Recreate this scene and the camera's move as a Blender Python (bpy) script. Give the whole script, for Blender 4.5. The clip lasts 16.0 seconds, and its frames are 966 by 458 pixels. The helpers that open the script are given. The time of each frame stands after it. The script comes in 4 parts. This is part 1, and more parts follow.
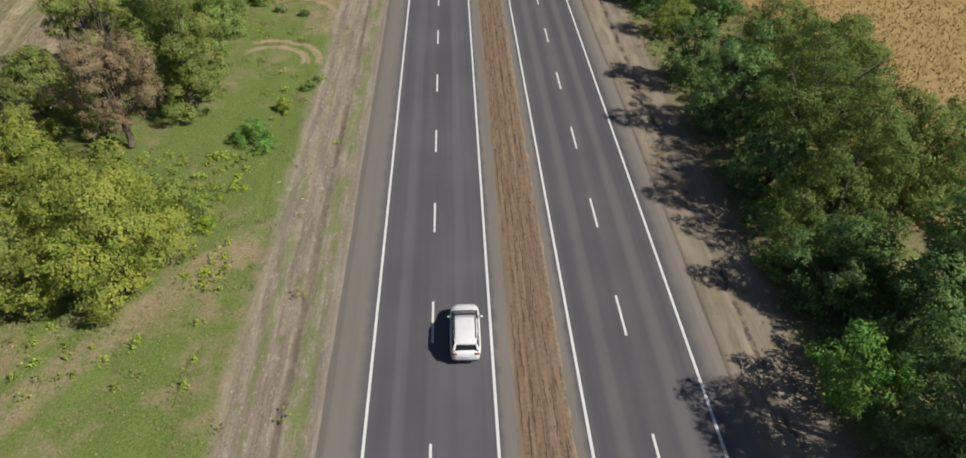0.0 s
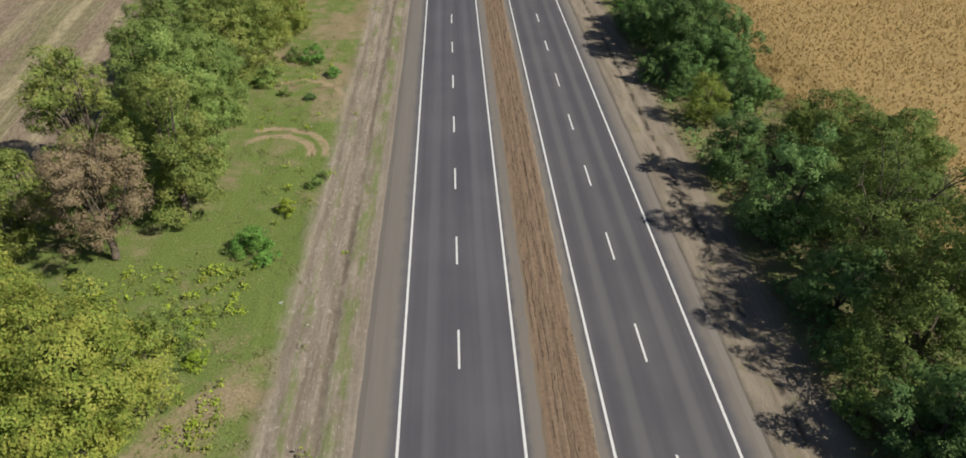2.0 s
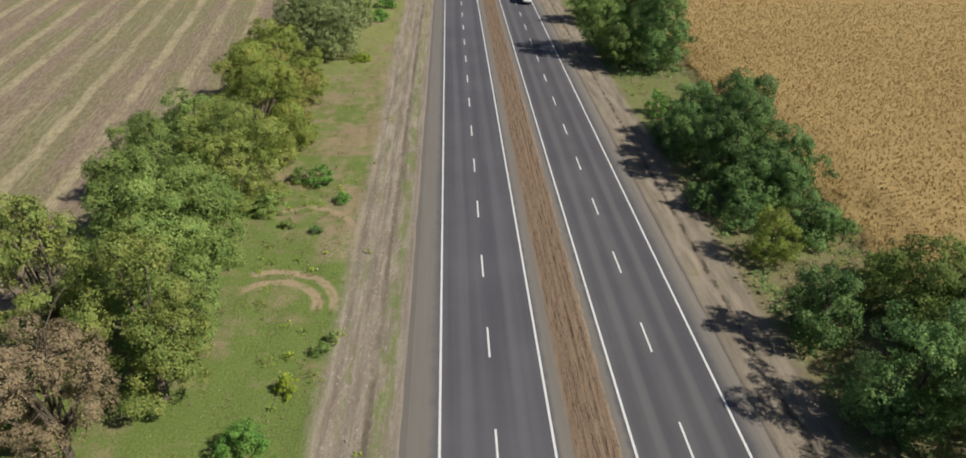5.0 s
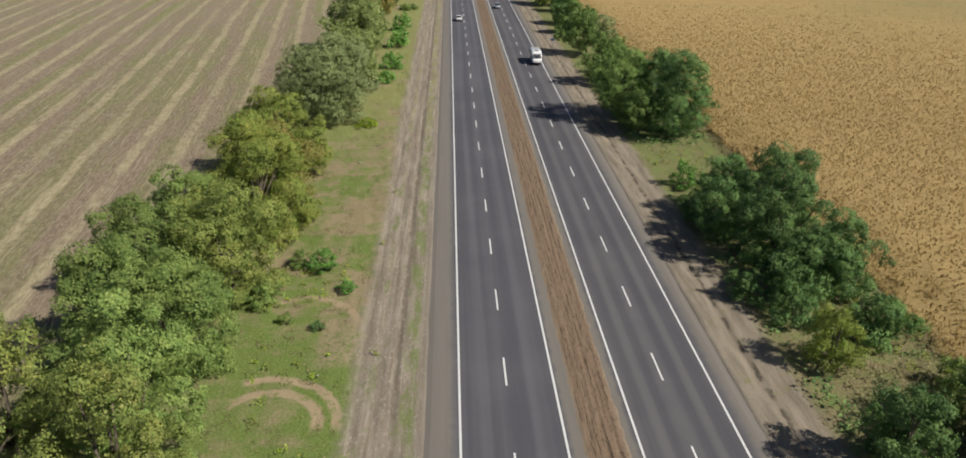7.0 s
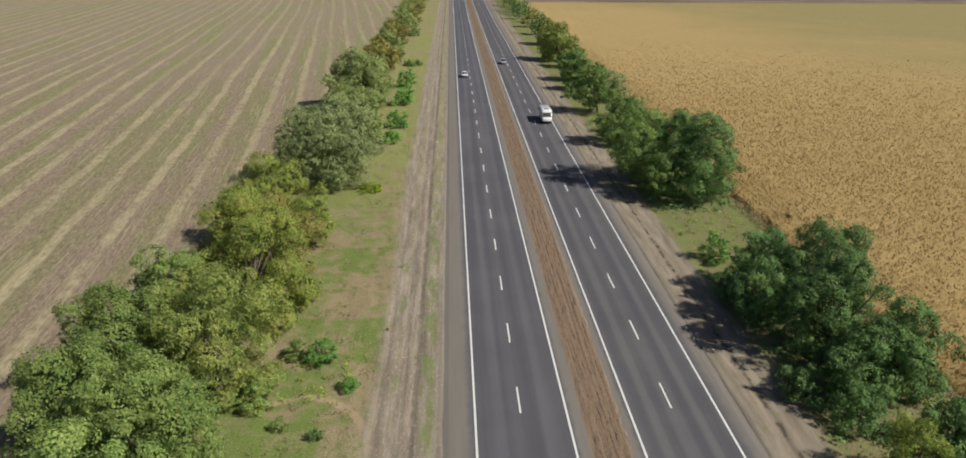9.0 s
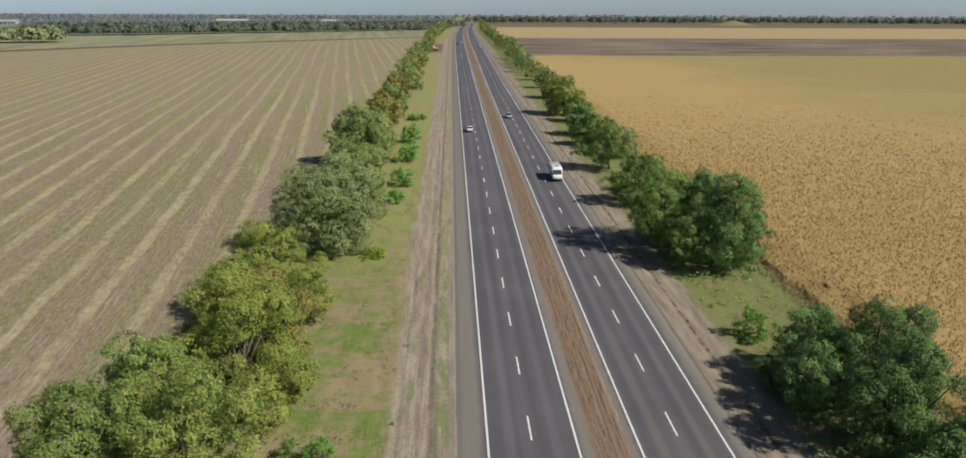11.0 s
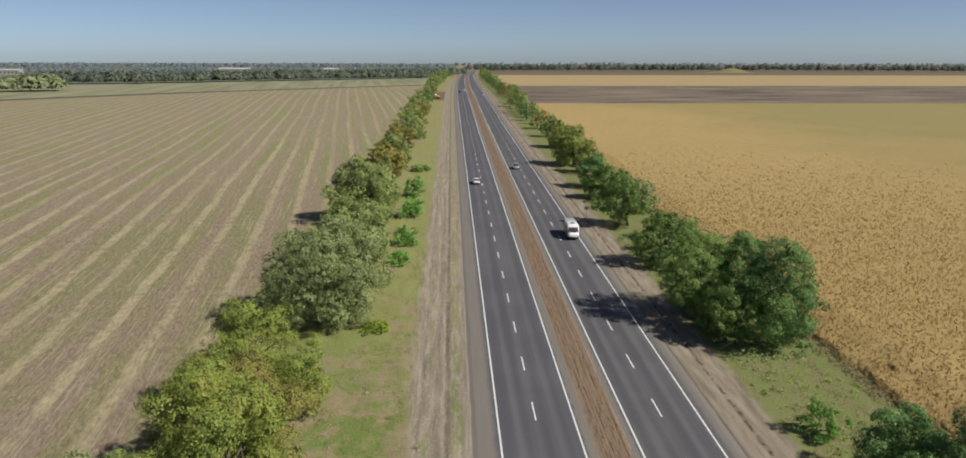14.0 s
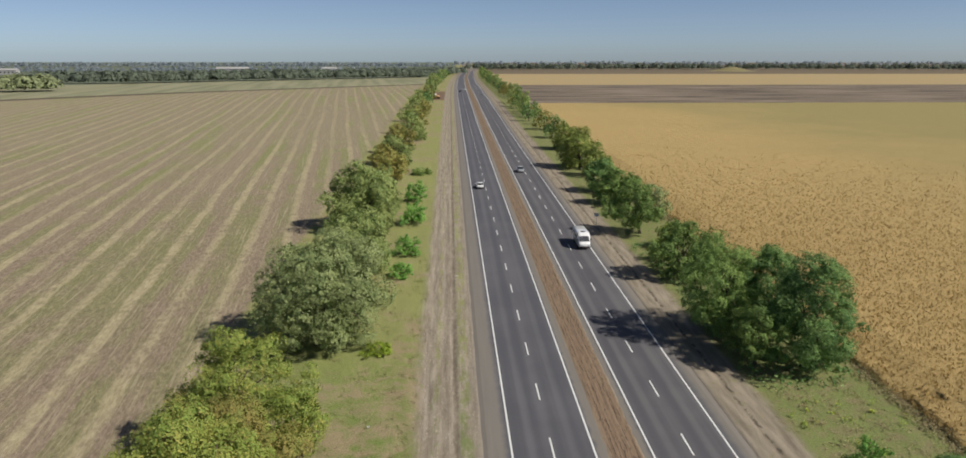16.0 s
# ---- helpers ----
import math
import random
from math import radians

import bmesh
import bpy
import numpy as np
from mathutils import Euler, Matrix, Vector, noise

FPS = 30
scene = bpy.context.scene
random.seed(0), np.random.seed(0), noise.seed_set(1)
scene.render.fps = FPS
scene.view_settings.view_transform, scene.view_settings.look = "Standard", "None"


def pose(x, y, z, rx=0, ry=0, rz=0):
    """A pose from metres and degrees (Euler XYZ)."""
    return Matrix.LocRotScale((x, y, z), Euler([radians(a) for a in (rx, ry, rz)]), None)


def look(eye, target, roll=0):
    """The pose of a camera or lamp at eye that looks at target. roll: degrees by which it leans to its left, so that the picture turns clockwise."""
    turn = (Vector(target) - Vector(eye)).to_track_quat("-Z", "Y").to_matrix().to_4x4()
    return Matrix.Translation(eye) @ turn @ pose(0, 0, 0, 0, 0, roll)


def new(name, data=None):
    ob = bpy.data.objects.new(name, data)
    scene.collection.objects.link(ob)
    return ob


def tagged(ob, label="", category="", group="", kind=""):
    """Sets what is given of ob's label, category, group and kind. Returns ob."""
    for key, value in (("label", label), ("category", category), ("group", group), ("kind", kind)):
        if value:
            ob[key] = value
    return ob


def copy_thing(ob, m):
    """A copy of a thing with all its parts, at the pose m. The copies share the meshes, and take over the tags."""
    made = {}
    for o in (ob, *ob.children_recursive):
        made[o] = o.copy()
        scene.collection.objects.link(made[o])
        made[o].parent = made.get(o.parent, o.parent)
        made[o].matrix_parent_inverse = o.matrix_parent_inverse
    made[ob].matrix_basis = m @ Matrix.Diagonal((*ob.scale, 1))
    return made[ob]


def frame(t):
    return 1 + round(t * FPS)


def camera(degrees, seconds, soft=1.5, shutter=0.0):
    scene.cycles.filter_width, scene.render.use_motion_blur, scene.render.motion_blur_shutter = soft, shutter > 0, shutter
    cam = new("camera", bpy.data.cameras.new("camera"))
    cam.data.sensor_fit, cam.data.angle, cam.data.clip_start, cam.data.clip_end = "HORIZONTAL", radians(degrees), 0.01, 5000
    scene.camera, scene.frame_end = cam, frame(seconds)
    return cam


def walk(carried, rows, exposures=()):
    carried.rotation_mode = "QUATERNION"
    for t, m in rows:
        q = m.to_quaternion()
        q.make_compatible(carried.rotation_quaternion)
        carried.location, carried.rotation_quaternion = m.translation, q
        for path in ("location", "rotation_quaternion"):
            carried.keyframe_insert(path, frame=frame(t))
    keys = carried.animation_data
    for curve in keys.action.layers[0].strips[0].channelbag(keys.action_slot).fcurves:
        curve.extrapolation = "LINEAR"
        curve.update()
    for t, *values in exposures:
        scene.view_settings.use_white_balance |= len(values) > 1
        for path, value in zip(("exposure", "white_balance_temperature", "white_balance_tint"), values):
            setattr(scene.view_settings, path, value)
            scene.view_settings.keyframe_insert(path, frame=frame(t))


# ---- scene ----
cam = camera(66.8, 16.0, soft=1.7)
TILT = 0.65
# seconds, place over the sloping road plane, heading, pitch, lean
ROWS = [
    (0, -2.209, 0.161, 33.814, -2.720, -38.157, 0.618),
    (0.5, -2.657, 2.411, 33.852, -2.735, -37.215, 0.608),
    (1, -3.099, 4.646, 33.907, -2.745, -36.278, 0.598),
    (1.5, -3.537, 6.867, 33.973, -2.750, -35.343, 0.588),
    (2, -3.967, 9.074, 34.048, -2.751, -34.410, 0.575),
    (2.5, -4.389, 11.266, 34.129, -2.751, -33.480, 0.565),
    (3, -4.804, 13.443, 34.212, -2.744, -32.553, 0.552),
    (3.5, -5.210, 15.607, 34.297, -2.736, -31.627, 0.538),
    (4, -5.607, 17.754, 34.378, -2.725, -30.702, 0.526),
    (4.75, -6.184, 20.950, 34.494, -2.705, -29.284, 0.506),
    (5.5, -6.740, 24.112, 34.596, -2.680, -27.865, 0.484),
    (6.5, -7.447, 28.272, 34.702, -2.643, -25.973, 0.453),
    (7, -7.784, 30.330, 34.740, -2.623, -25.025, 0.438),
    (7.5, -8.111, 32.372, 34.768, -2.603, -24.076, 0.420),
    (8, -8.429, 34.397, 34.787, -2.582, -23.125, 0.404),
    (8.5, -8.737, 36.407, 34.796, -2.564, -22.188, 0.386),
    (9, -9.036, 38.398, 34.795, -2.544, -21.249, 0.369),
    (9.8, -9.494, 41.552, 34.775, -2.516, -19.739, 0.338),
    (10.6, -9.930, 44.659, 34.737, -2.492, -18.220, 0.307),
    (11.5, -10.399, 48.101, 34.681, -2.471, -16.497, 0.272),
    (12, -10.649, 49.987, 34.648, -2.465, -15.606, 0.250),
    (12.5, -10.894, 51.853, 34.616, -2.461, -14.652, 0.230),
    (13, -11.135, 53.701, 34.588, -2.459, -14.040, 0.208),
    (13.5, -11.372, 55.528, 34.567, -2.462, -13.904, 0.186),
    (14, -11.605, 57.335, 34.556, -2.468, -13.917, 0.163),
    (14.5, -11.837, 59.119, 34.559, -2.480, -13.929, 0.140),
    (15, -12.068, 60.884, 34.579, -2.496, -13.955, 0.116),
    (15.5, -12.301, 62.626, 34.620, -2.516, -13.982, 0.093),
    (16, -12.534, 64.346, 34.688, -2.544, -14.009, 0.068),
]


def eye_pose(x, y, z, yaw, pitch, lean):
    a, p = radians(yaw), radians(pitch)
    way = Vector((-math.sin(a) * math.cos(p), math.cos(a) * math.cos(p), math.sin(p)))
    eye = Vector((x, y, z))
    return pose(0, 0, 0, TILT) @ look(eye, eye + way, lean)


walk(cam, [(r[0], eye_pose(*r[1:])) for r in ROWS])

# ---------------------------------------------------------------- light
SUN_EL, SUN_WAY = radians(43.0), Vector((-1.0, 0.48))
world = bpy.data.worlds.new("world")
scene.world = world
world.use_nodes = True
wn = world.node_tree.nodes
sky = wn.new("ShaderNodeTexSky")
sky.sky_type, sky.sun_disc = "NISHITA", False
sky.sun_elevation, sky.sun_rotation = SUN_EL, radians(116)
sky.air_density, sky.dust_density, sky.ozone_density = 0.6, 2.0, 3.0
sky.altitude = 2000
wn["Background"].inputs["Strength"].default_value = 0.07
hazy = wn.new("ShaderNodeHueSaturation")
hazy.inputs["Saturation"].default_value, hazy.inputs["Value"].default_value = 0.88, 0.92
world.node_tree.links.new(sky.outputs[0], hazy.inputs["Color"])
world.node_tree.links.new(hazy.outputs[0], wn["Background"].inputs["Color"])
sun = new("sun", bpy.data.lights.new("sun", "SUN"))
sun.data.energy, sun.data.angle, sun.data.color = 3.95, radians(0.6), (1.0, 0.945, 0.85)
sd = SUN_WAY.normalized() * math.cos(SUN_EL)
sun.matrix_world = look((0, 0, 200), Vector((0, 0, 200)) + Vector((sd.x, sd.y, -math.sin(SUN_EL))))
scene.view_settings.exposure = 0.35

# ---------------------------------------------------------------- ground form
_gy = np.array([-400, 0, 350, 450, 530, 620, 750, 1400, 5200.0])
_gz = np.array([-4.54, 0, 3.97, 5.6, 7.2, 8.1, 7.9, 4.2, -12.0])
_ty = np.arange(-400, 5200, 5.0)
_k = np.exp(-np.linspace(-2, 2, 25) ** 2)
_tz = np.convolve(np.pad(np.interp(_ty, _gy, _gz), 12, mode="reflect", reflect_type="odd"), _k / _k.sum(), "valid")


def rise(y):
    """Height of the land at y."""
    return np.interp(y, _ty, _tz)


def bend(y):
    """How far the road has swung to the right at y."""
    y = np.asarray(y, float)
    return 17.0 * (np.clip(y - 500, 0, 1500) / 900) ** 2


def at(x, y, up=0.0, turn=0.0):
    return pose(float(x + bend(y)), y, float(rise(y)) + up, 0, 0, turn)


# ---------------------------------------------------------------- small tools
def raw_mesh(name, verts, faces, smooth=False):
    """verts (n,3); faces (m,k) all with k corners."""
    me = bpy.data.meshes.new(name)
    verts, faces = np.asarray(verts, np.float32), np.asarray(faces, np.int32)
    n, k = faces.shape
    me.vertices.add(len(verts))
    me.vertices.foreach_set("co", verts.ravel())
    me.loops.add(n * k)
    me.loops.foreach_set("vertex_index", faces.ravel())
    me.polygons.add(n)
    me.polygons.foreach_set("loop_start", np.arange(0, n * k, k, dtype=np.int32))
    me.polygons.foreach_set("use_smooth", np.full(n, smooth))
    me.update(calc_edges=True)
    return me


def bm_mesh(name, bm, smooth=False):
    me = bpy.data.meshes.new(name)
    bmesh.ops.recalc_face_normals(bm, faces=bm.faces)
    for f in bm.faces:
        f.smooth = smooth
    bm.to_mesh(me)
    bm.free()
    return me


def part(name, me, material, parent=None, label="", m=None):
    ob = new(name, me)
    if material is not None and not me.materials:
        me.materials.append(material)
    ob.parent = parent
    if m is not None:
        ob.matrix_basis = m
    if label:
        ob["label"] = label
    return ob


def root(name, m, label, category, group=""):
    ob = new(name)
    ob.empty_display_size = 0.3
    ob.matrix_basis = m
    return tagged(ob, label, category, group)


def sheet(xs, ys, height):
    """A grid over xs, ys; height(X, Y) gives x and z too."""
    X, Y = np.meshgrid(xs, ys)
    PX, PZ = height(X, Y)
    v = np.stack([PX.ravel(), Y.ravel(), PZ.ravel()], 1)
    nx, ny = len(xs), len(ys)
    a = (np.arange(ny - 1)[:, None] * nx + np.arange(nx - 1)[None]).ravel()
    return v, np.stack([a, a + 1, a + nx + 1, a + nx], 1), X.ravel()


def across(me, u):
    """Keep each corner's distance from the road's axis, for the materials."""
    at_ = me.attributes.new("across", "FLOAT", "POINT")
    at_.data.foreach_set("value", np.asarray(u, np.float32))


def wave(X, Y, n, scale, seed):
    """Smooth random relief, about -1 to 1."""
    r = np.random.RandomState(seed)
    out = np.zeros_like(X, float)
    for i in range(n):
        a, f = r.uniform(0, 2 * math.pi), r.uniform(0.6, 1.8) / scale
        out += np.sin(2 * math.pi * f * (X * math.cos(a) + Y * math.sin(a)) + r.uniform(0, 7))
    return out / math.sqrt(n)


# ---------------------------------------------------------------- materials
class Net:
    """A short way to write node materials."""

    def __init__(self, name):
        self.mat = bpy.data.materials.new(name)
        self.mat.use_nodes = True
        self.t = self.mat.node_tree
        self.bsdf = self.t.nodes["Principled BSDF"]
        self.out = self.t.nodes["Material Output"]

    def put(self, node, key, value):
        if value is None:
            return
        if isinstance(value, bpy.types.NodeSocket):
            self.t.links.new(value, node.inputs[key])
        else:
            if isinstance(value, tuple) and len(value) == 3 and node.inputs[key].type == "RGBA":
                value = (*value, 1)
            node.inputs[key].default_value = value

    def math(self, op, a, b=None, c=None, clamp=False):
        n = self.t.nodes.new("ShaderNodeMath")
        n.operation, n.use_clamp = op, clamp
        for i, v in enumerate((a, b, c)):
            self.put(n, i, v)
        return n.outputs[0]

    def pos(self):
        return self.t.nodes.new("ShaderNodeNewGeometry").outputs["Position"]

    def island(self):
        return self.t.nodes.new("ShaderNodeNewGeometry").outputs["Random Per Island"]

    def chance(self):
        return self.t.nodes.new("ShaderNodeObjectInfo").outputs["Random"]

    def attr(self, name):
        n = self.t.nodes.new("ShaderNodeAttribute")
        n.attribute_name = name
        return n.outputs["Fac"]

    def xyz(self, v):
        n = self.t.nodes.new("ShaderNodeSeparateXYZ")
        self.put(n, 0, v)
        return n.outputs

    def vec(self, x, y, z=0.0):
        n = self.t.nodes.new("ShaderNodeCombineXYZ")
        for i, v in enumerate((x, y, z)):
            self.put(n, i, v)
        return n.outputs[0]

    def noise(self, v, scale, detail=3.0, rough=0.6):
        n = self.t.nodes.new("ShaderNodeTexNoise")
        self.put(n, "Vector", v)
        self.put(n, "Scale", scale)
        self.put(n, "Detail", detail)
        self.put(n, "Roughness", rough)
        return n.outputs["Fac"]

    def step(self, v, lo, hi, a=0.0, b=1.0):
        n = self.t.nodes.new("ShaderNodeMapRange")
        n.interpolation_type = "SMOOTHSTEP"
        for k, x in zip(("Value", "From Min", "From Max", "To Min", "To Max"), (v, lo, hi, a, b)):
            self.put(n, k, x)
        return n.outputs[0]

    def band(self, v, mid, half, soft):
        """1 within half of mid, fading over soft."""
        d = self.math("ABSOLUTE", self.math("SUBTRACT", v, mid))
        return self.step(d, half + soft, half)

    def mix(self, f, a, b):
        n = self.t.nodes.new("ShaderNodeMix")
        n.data_type = "RGBA"
        self.put(n, 0, f)
        self.put(n, 6, a)
        self.put(n, 7, b)
        return n.outputs[2]

    def bump(self, h, strength, distance=0.05):
        n = self.t.nodes.new("ShaderNodeBump")
        self.put(n, "Height", h)
        n.inputs["Strength"].default_value, n.inputs["Distance"].default_value = strength, distance
        self.put(self.bsdf, "Normal", n.outputs[0])

    def done(self, colour, rough=0.9, spec=0.25, metal=0.0):
        self.put(self.bsdf, "Base Color", colour)
        self.put(self.bsdf, "Roughness", rough)
        self.put(self.bsdf, "Specular IOR Level", spec)
        self.put(self.bsdf, "Metallic", metal)
        return self.mat


def plain(name, colour, rough=0.5, metal=0.0, spec=0.5, grime=0.12, coat=0.0):
    n = Net(name)
    d = n.noise(n.pos(), 3.0, 4.0)
    c2 = tuple(max(0, v * (1 - 2.2 * grime)) for v in colour)
    n.put(n.bsdf, "Coat Weight", coat)
    n.put(n.bsdf, "Coat Roughness", 0.08)
    return n.done(n.mix(n.step(d, 0.35, 0.75), colour, c2), rough, spec, metal)


def leafy(name, a, b, c, through_=0.24):
    """Leaves: two tones in patches, a third on single leaves."""
    n = Net(name)
    p = n.pos()
    patch = n.step(n.noise(p, 0.45, 2.0), 0.38, 0.64)
    base = n.mix(patch, a, b)
    base = n.mix(n.step(n.noise(p, 1.7, 2.0), 0.5, 0.72), base, n.mix(0.5, base, c))
    lone = n.step(n.island(), 0.78, 1.0)
    col = n.mix(n.math("MULTIPLY", lone, 0.7), base, c)
    tone = n.math("MULTIPLY_ADD", n.chance(), 0.3, 0.85)
    tone = n.math("MULTIPLY", tone, n.math("MULTIPLY_ADD", n.island(), 0.36, 0.82))
    h = n.t.nodes.new("ShaderNodeHueSaturation")
    n.put(h, "Color", col)
    n.put(h, "Value", tone)
    t = n.t.nodes
    n.done(h.outputs[0], 0.7, 0.12)
    tr = t.new("ShaderNodeBsdfTranslucent")
    n.put(tr, "Color", h.outputs[0])
    mx = t.new("ShaderNodeMixShader")
    mx.inputs[0].default_value = through_
    n.t.links.new(n.bsdf.outputs[0], mx.inputs[1])
    n.t.links.new(tr.outputs[0], mx.inputs[2])
    n.t.links.new(mx.outputs[0], n.out.inputs[0])
    return n.mat


def ground_material():
    n = Net("ground")
    p = n.pos()
    u = n.attr("across")
    y = n.xyz(p)[1]
    flat = n.vec(n.xyz(p)[0], y)
    long_ = n.vec(u, n.math("MULTIPLY", y, 0.13))
    wob = n.math("MULTIPLY_ADD", n.noise(flat, 0.22, 4.0), 3.0, -1.5)
    wob2 = n.math("MULTIPLY_ADD", n.noise(flat, 0.9, 3.0), 1.2, -0.6)
    uw = n.math("ADD", u, wob)
    us = n.math("ADD", u, n.math("ADD", wob2, n.math("MULTIPLY", wob, 0.35)))
    fine = n.noise(flat, 5.0, 5.0, 0.75)
    mid = n.noise(flat, 0.55, 4.0)
    big = n.noise(flat, 0.09, 3.0)
    # grass of the verge, green and scorched
    green = n.mix(n.step(fine, 0.35, 0.7), (0.115, 0.16, 0.042), (0.19, 0.245, 0.068))
    dry = n.mix(n.step(fine, 0.3, 0.7), (0.225, 0.18, 0.105), (0.33, 0.268, 0.162))
    dryness = n.math("ADD", n.math("MULTIPLY", mid, 0.55), n.math("MULTIPLY", big, 0.75))
    dryness = n.math("ADD", dryness, n.math("ADD", n.math("ADD", n.math("ADD", n.step(y, 46, 30, 0.0, 0.04), n.step(y, 80, 92, -0.05, 0.05)), n.step(y, 128, 150, 0.0, -0.09)), n.step(y, 240, 400, 0.0, 0.06)))
    green = n.mix(n.step(y, 115, 160, 0.0, 0.75), green, n.mix(n.step(fine, 0.35, 0.7), (0.22, 0.225, 0.08), (0.35, 0.335, 0.15)))
    grass = n.mix(n.step(dryness, 0.59, 0.8), green, dry)
    dug = n.math("MULTIPLY", n.band(n.math("ADD", y, n.math("MULTIPLY", wob, 4.0)), 590, 45, 8), n.band(us, -19, 7, 2))
    grass = n.mix(dug, grass, (0.17, 0.115, 0.08))
    x0 = n.xyz(p)[0]
    for cx, cy, rad, half in ((-21.5, 72.0, 3.9, 0.3), (-21.9, 72.0, 5.7, 0.22), (-21.5, 84.5, 5.5, 0.2)):
        d = n.t.nodes.new("ShaderNodeVectorMath")
        d.operation = "DISTANCE"
        n.put(d, 0, flat)
        n.put(d, 1, (cx, cy, 0))
        ring = n.math("MULTIPLY", n.band(n.math("ADD", d.outputs["Value"], n.math("MULTIPLY", wob2, 0.5)), rad, half, 0.35), n.step(y, cy - 1.0, cy + 0.5))
        ring = n.math("MULTIPLY", ring, n.step(n.math("ADD", x0, wob2), -24.6, -23.8))
        grass = n.mix(n.math("MULTIPLY", ring, n.step(mid, 0.3, 0.5)), grass, (0.36, 0.28, 0.175))
    # scorched patches: by the track, and wheel marks slanting across the grass
    worn = n.math("MULTIPLY", n.band(n.math("ADD", y, n.math("MULTIPLY", wob, 1.2)), 83, 2.6, 2.0), n.band(n.math("ADD", u, wob2), -16.8, 1.6, 1.4))
    slant = n.math("SUBTRACT", n.math("MULTIPLY", x0, 0.83), n.math("MULTIPLY", y, 0.56))
    marks = n.math("MULTIPLY", n.band(n.math("ADD", slant, n.math("MULTIPLY", wob2, 0.8)), -38.4, 0.7, 1.1), n.step(y, 45, 41))
    worn = n.math("MAXIMUM", worn, n.math("MAXIMUM", marks, n.math("MULTIPLY", n.band(n.math("ADD", slant, wob2), -41.5, 0.3, 0.7), n.step(y, 44, 40, 0.0, 0.6))))
    grass = n.mix(n.math("MULTIPLY", worn, n.step(n.noise(flat, 1.6, 4.0, 0.7), 0.36, 0.56, 0.15, 0.85)), grass, n.mix(n.step(fine, 0.3, 0.7), (0.24, 0.185, 0.115), (0.37, 0.3, 0.195)))
    # dirt tracks: parted by thin lines of weeds and pale ruts
    rut = n.noise(long_, 1.7, 4.0, 0.6)
    rut2 = n.noise(n.vec(u, n.math("MULTIPLY", y, 0.03), 4.0), 2.6, 3.0, 0.6)
    dirt = n.mix(n.step(rut, 0.33, 0.68), (0.235, 0.195, 0.15), (0.315, 0.268, 0.21))
    dirt = n.mix(n.math("MULTIPLY", n.step(rut2, 0.54, 0.68), 0.6), dirt, (0.40, 0.35, 0.285))
    dirt = n.mix(n.math("MULTIPLY", n.step(rut2, 0.44, 0.34), 0.6), dirt, (0.185, 0.148, 0.112))
    dirt = n.mix(n.math("MULTIPLY", n.step(fine, 0.52, 0.7), 0.45), dirt, (0.17, 0.14, 0.1))
    dirt = n.mix(n.math("MULTIPLY", n.step(fine, 0.46, 0.34), 0.35), dirt, (0.4, 0.345, 0.275))
    crumb = n.noise(n.vec(u, n.math("MULTIPLY", y, 0.45), 9.0), 4.2, 3.0, 0.8)
    dirt = n.mix(n.math("MULTIPLY", n.step(crumb, 0.58, 0.66), 0.7), dirt, (0.47, 0.42, 0.35))
    dirt = n.mix(n.math("MULTIPLY", n.step(crumb, 0.41, 0.34), 0.55), dirt, (0.15, 0.118, 0.085))
    ul = n.math("ADD", u, n.math("MULTIPLY", wob2, 0.5))
    tufts = n.noise(n.vec(u, n.math("MULTIPLY", y, 0.3)), 0.8, 5.0, 0.75)
    weeds = n.math("MULTIPLY", n.band(ul, -11.3, 0.3, 0.6), n.step(tufts, 0.4, 0.6, 0.0, 0.75))
    weeds = n.math("MAXIMUM", weeds, n.math("MULTIPLY", n.band(ul, -14.2, 0.12, 0.4), n.step(tufts, 0.46, 0.6, 0.0, 0.65)))
    weeds2 = n.math("MULTIPLY", n.step(n.noise(n.vec(u, n.math("MULTIPLY", y, 0.35), 3.0), 1.1, 5.0, 0.75), 0.57, 0.68), 0.55)
    left_dirt = n.mix(n.math("MAXIMUM", weeds, weeds2), dirt, green)
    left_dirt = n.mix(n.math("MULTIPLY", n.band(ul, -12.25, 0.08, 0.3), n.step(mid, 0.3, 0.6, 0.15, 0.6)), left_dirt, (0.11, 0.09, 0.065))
    gravel = n.mix(n.noise(flat, 3.0, 5.0, 0.8), (0.165, 0.143, 0.118), (0.255, 0.222, 0.184))
    left_dirt = n.mix(n.step(us, -11.0, -9.4), left_dirt, gravel)
    # harvested field: straw swaths on soil and regrown strips, all along the lanes
    swing = n.math("ADD", n.math("MULTIPLY", n.noise(flat, 0.010, 0.0), 2.0), n.math("ADD", n.math("MULTIPLY", n.noise(flat, 0.11, 2.0), 1.6), n.math("MULTIPLY", n.noise(flat, 0.8, 4.0, 0.75), 1.1)))
    bare_lane = n.math("ADD", u, n.math("MULTIPLY", y, FIELD_SLANT))
    lane = n.math("ADD", n.math("ADD", bare_lane, 0.55), swing)
    saw = n.math("PINGPONG", lane, 3.2)
    drawn = n.vec(bare_lane, n.math("MULTIPLY", y, 0.22))
    clod = n.noise(drawn, 2.6, 4.0, 0.8)
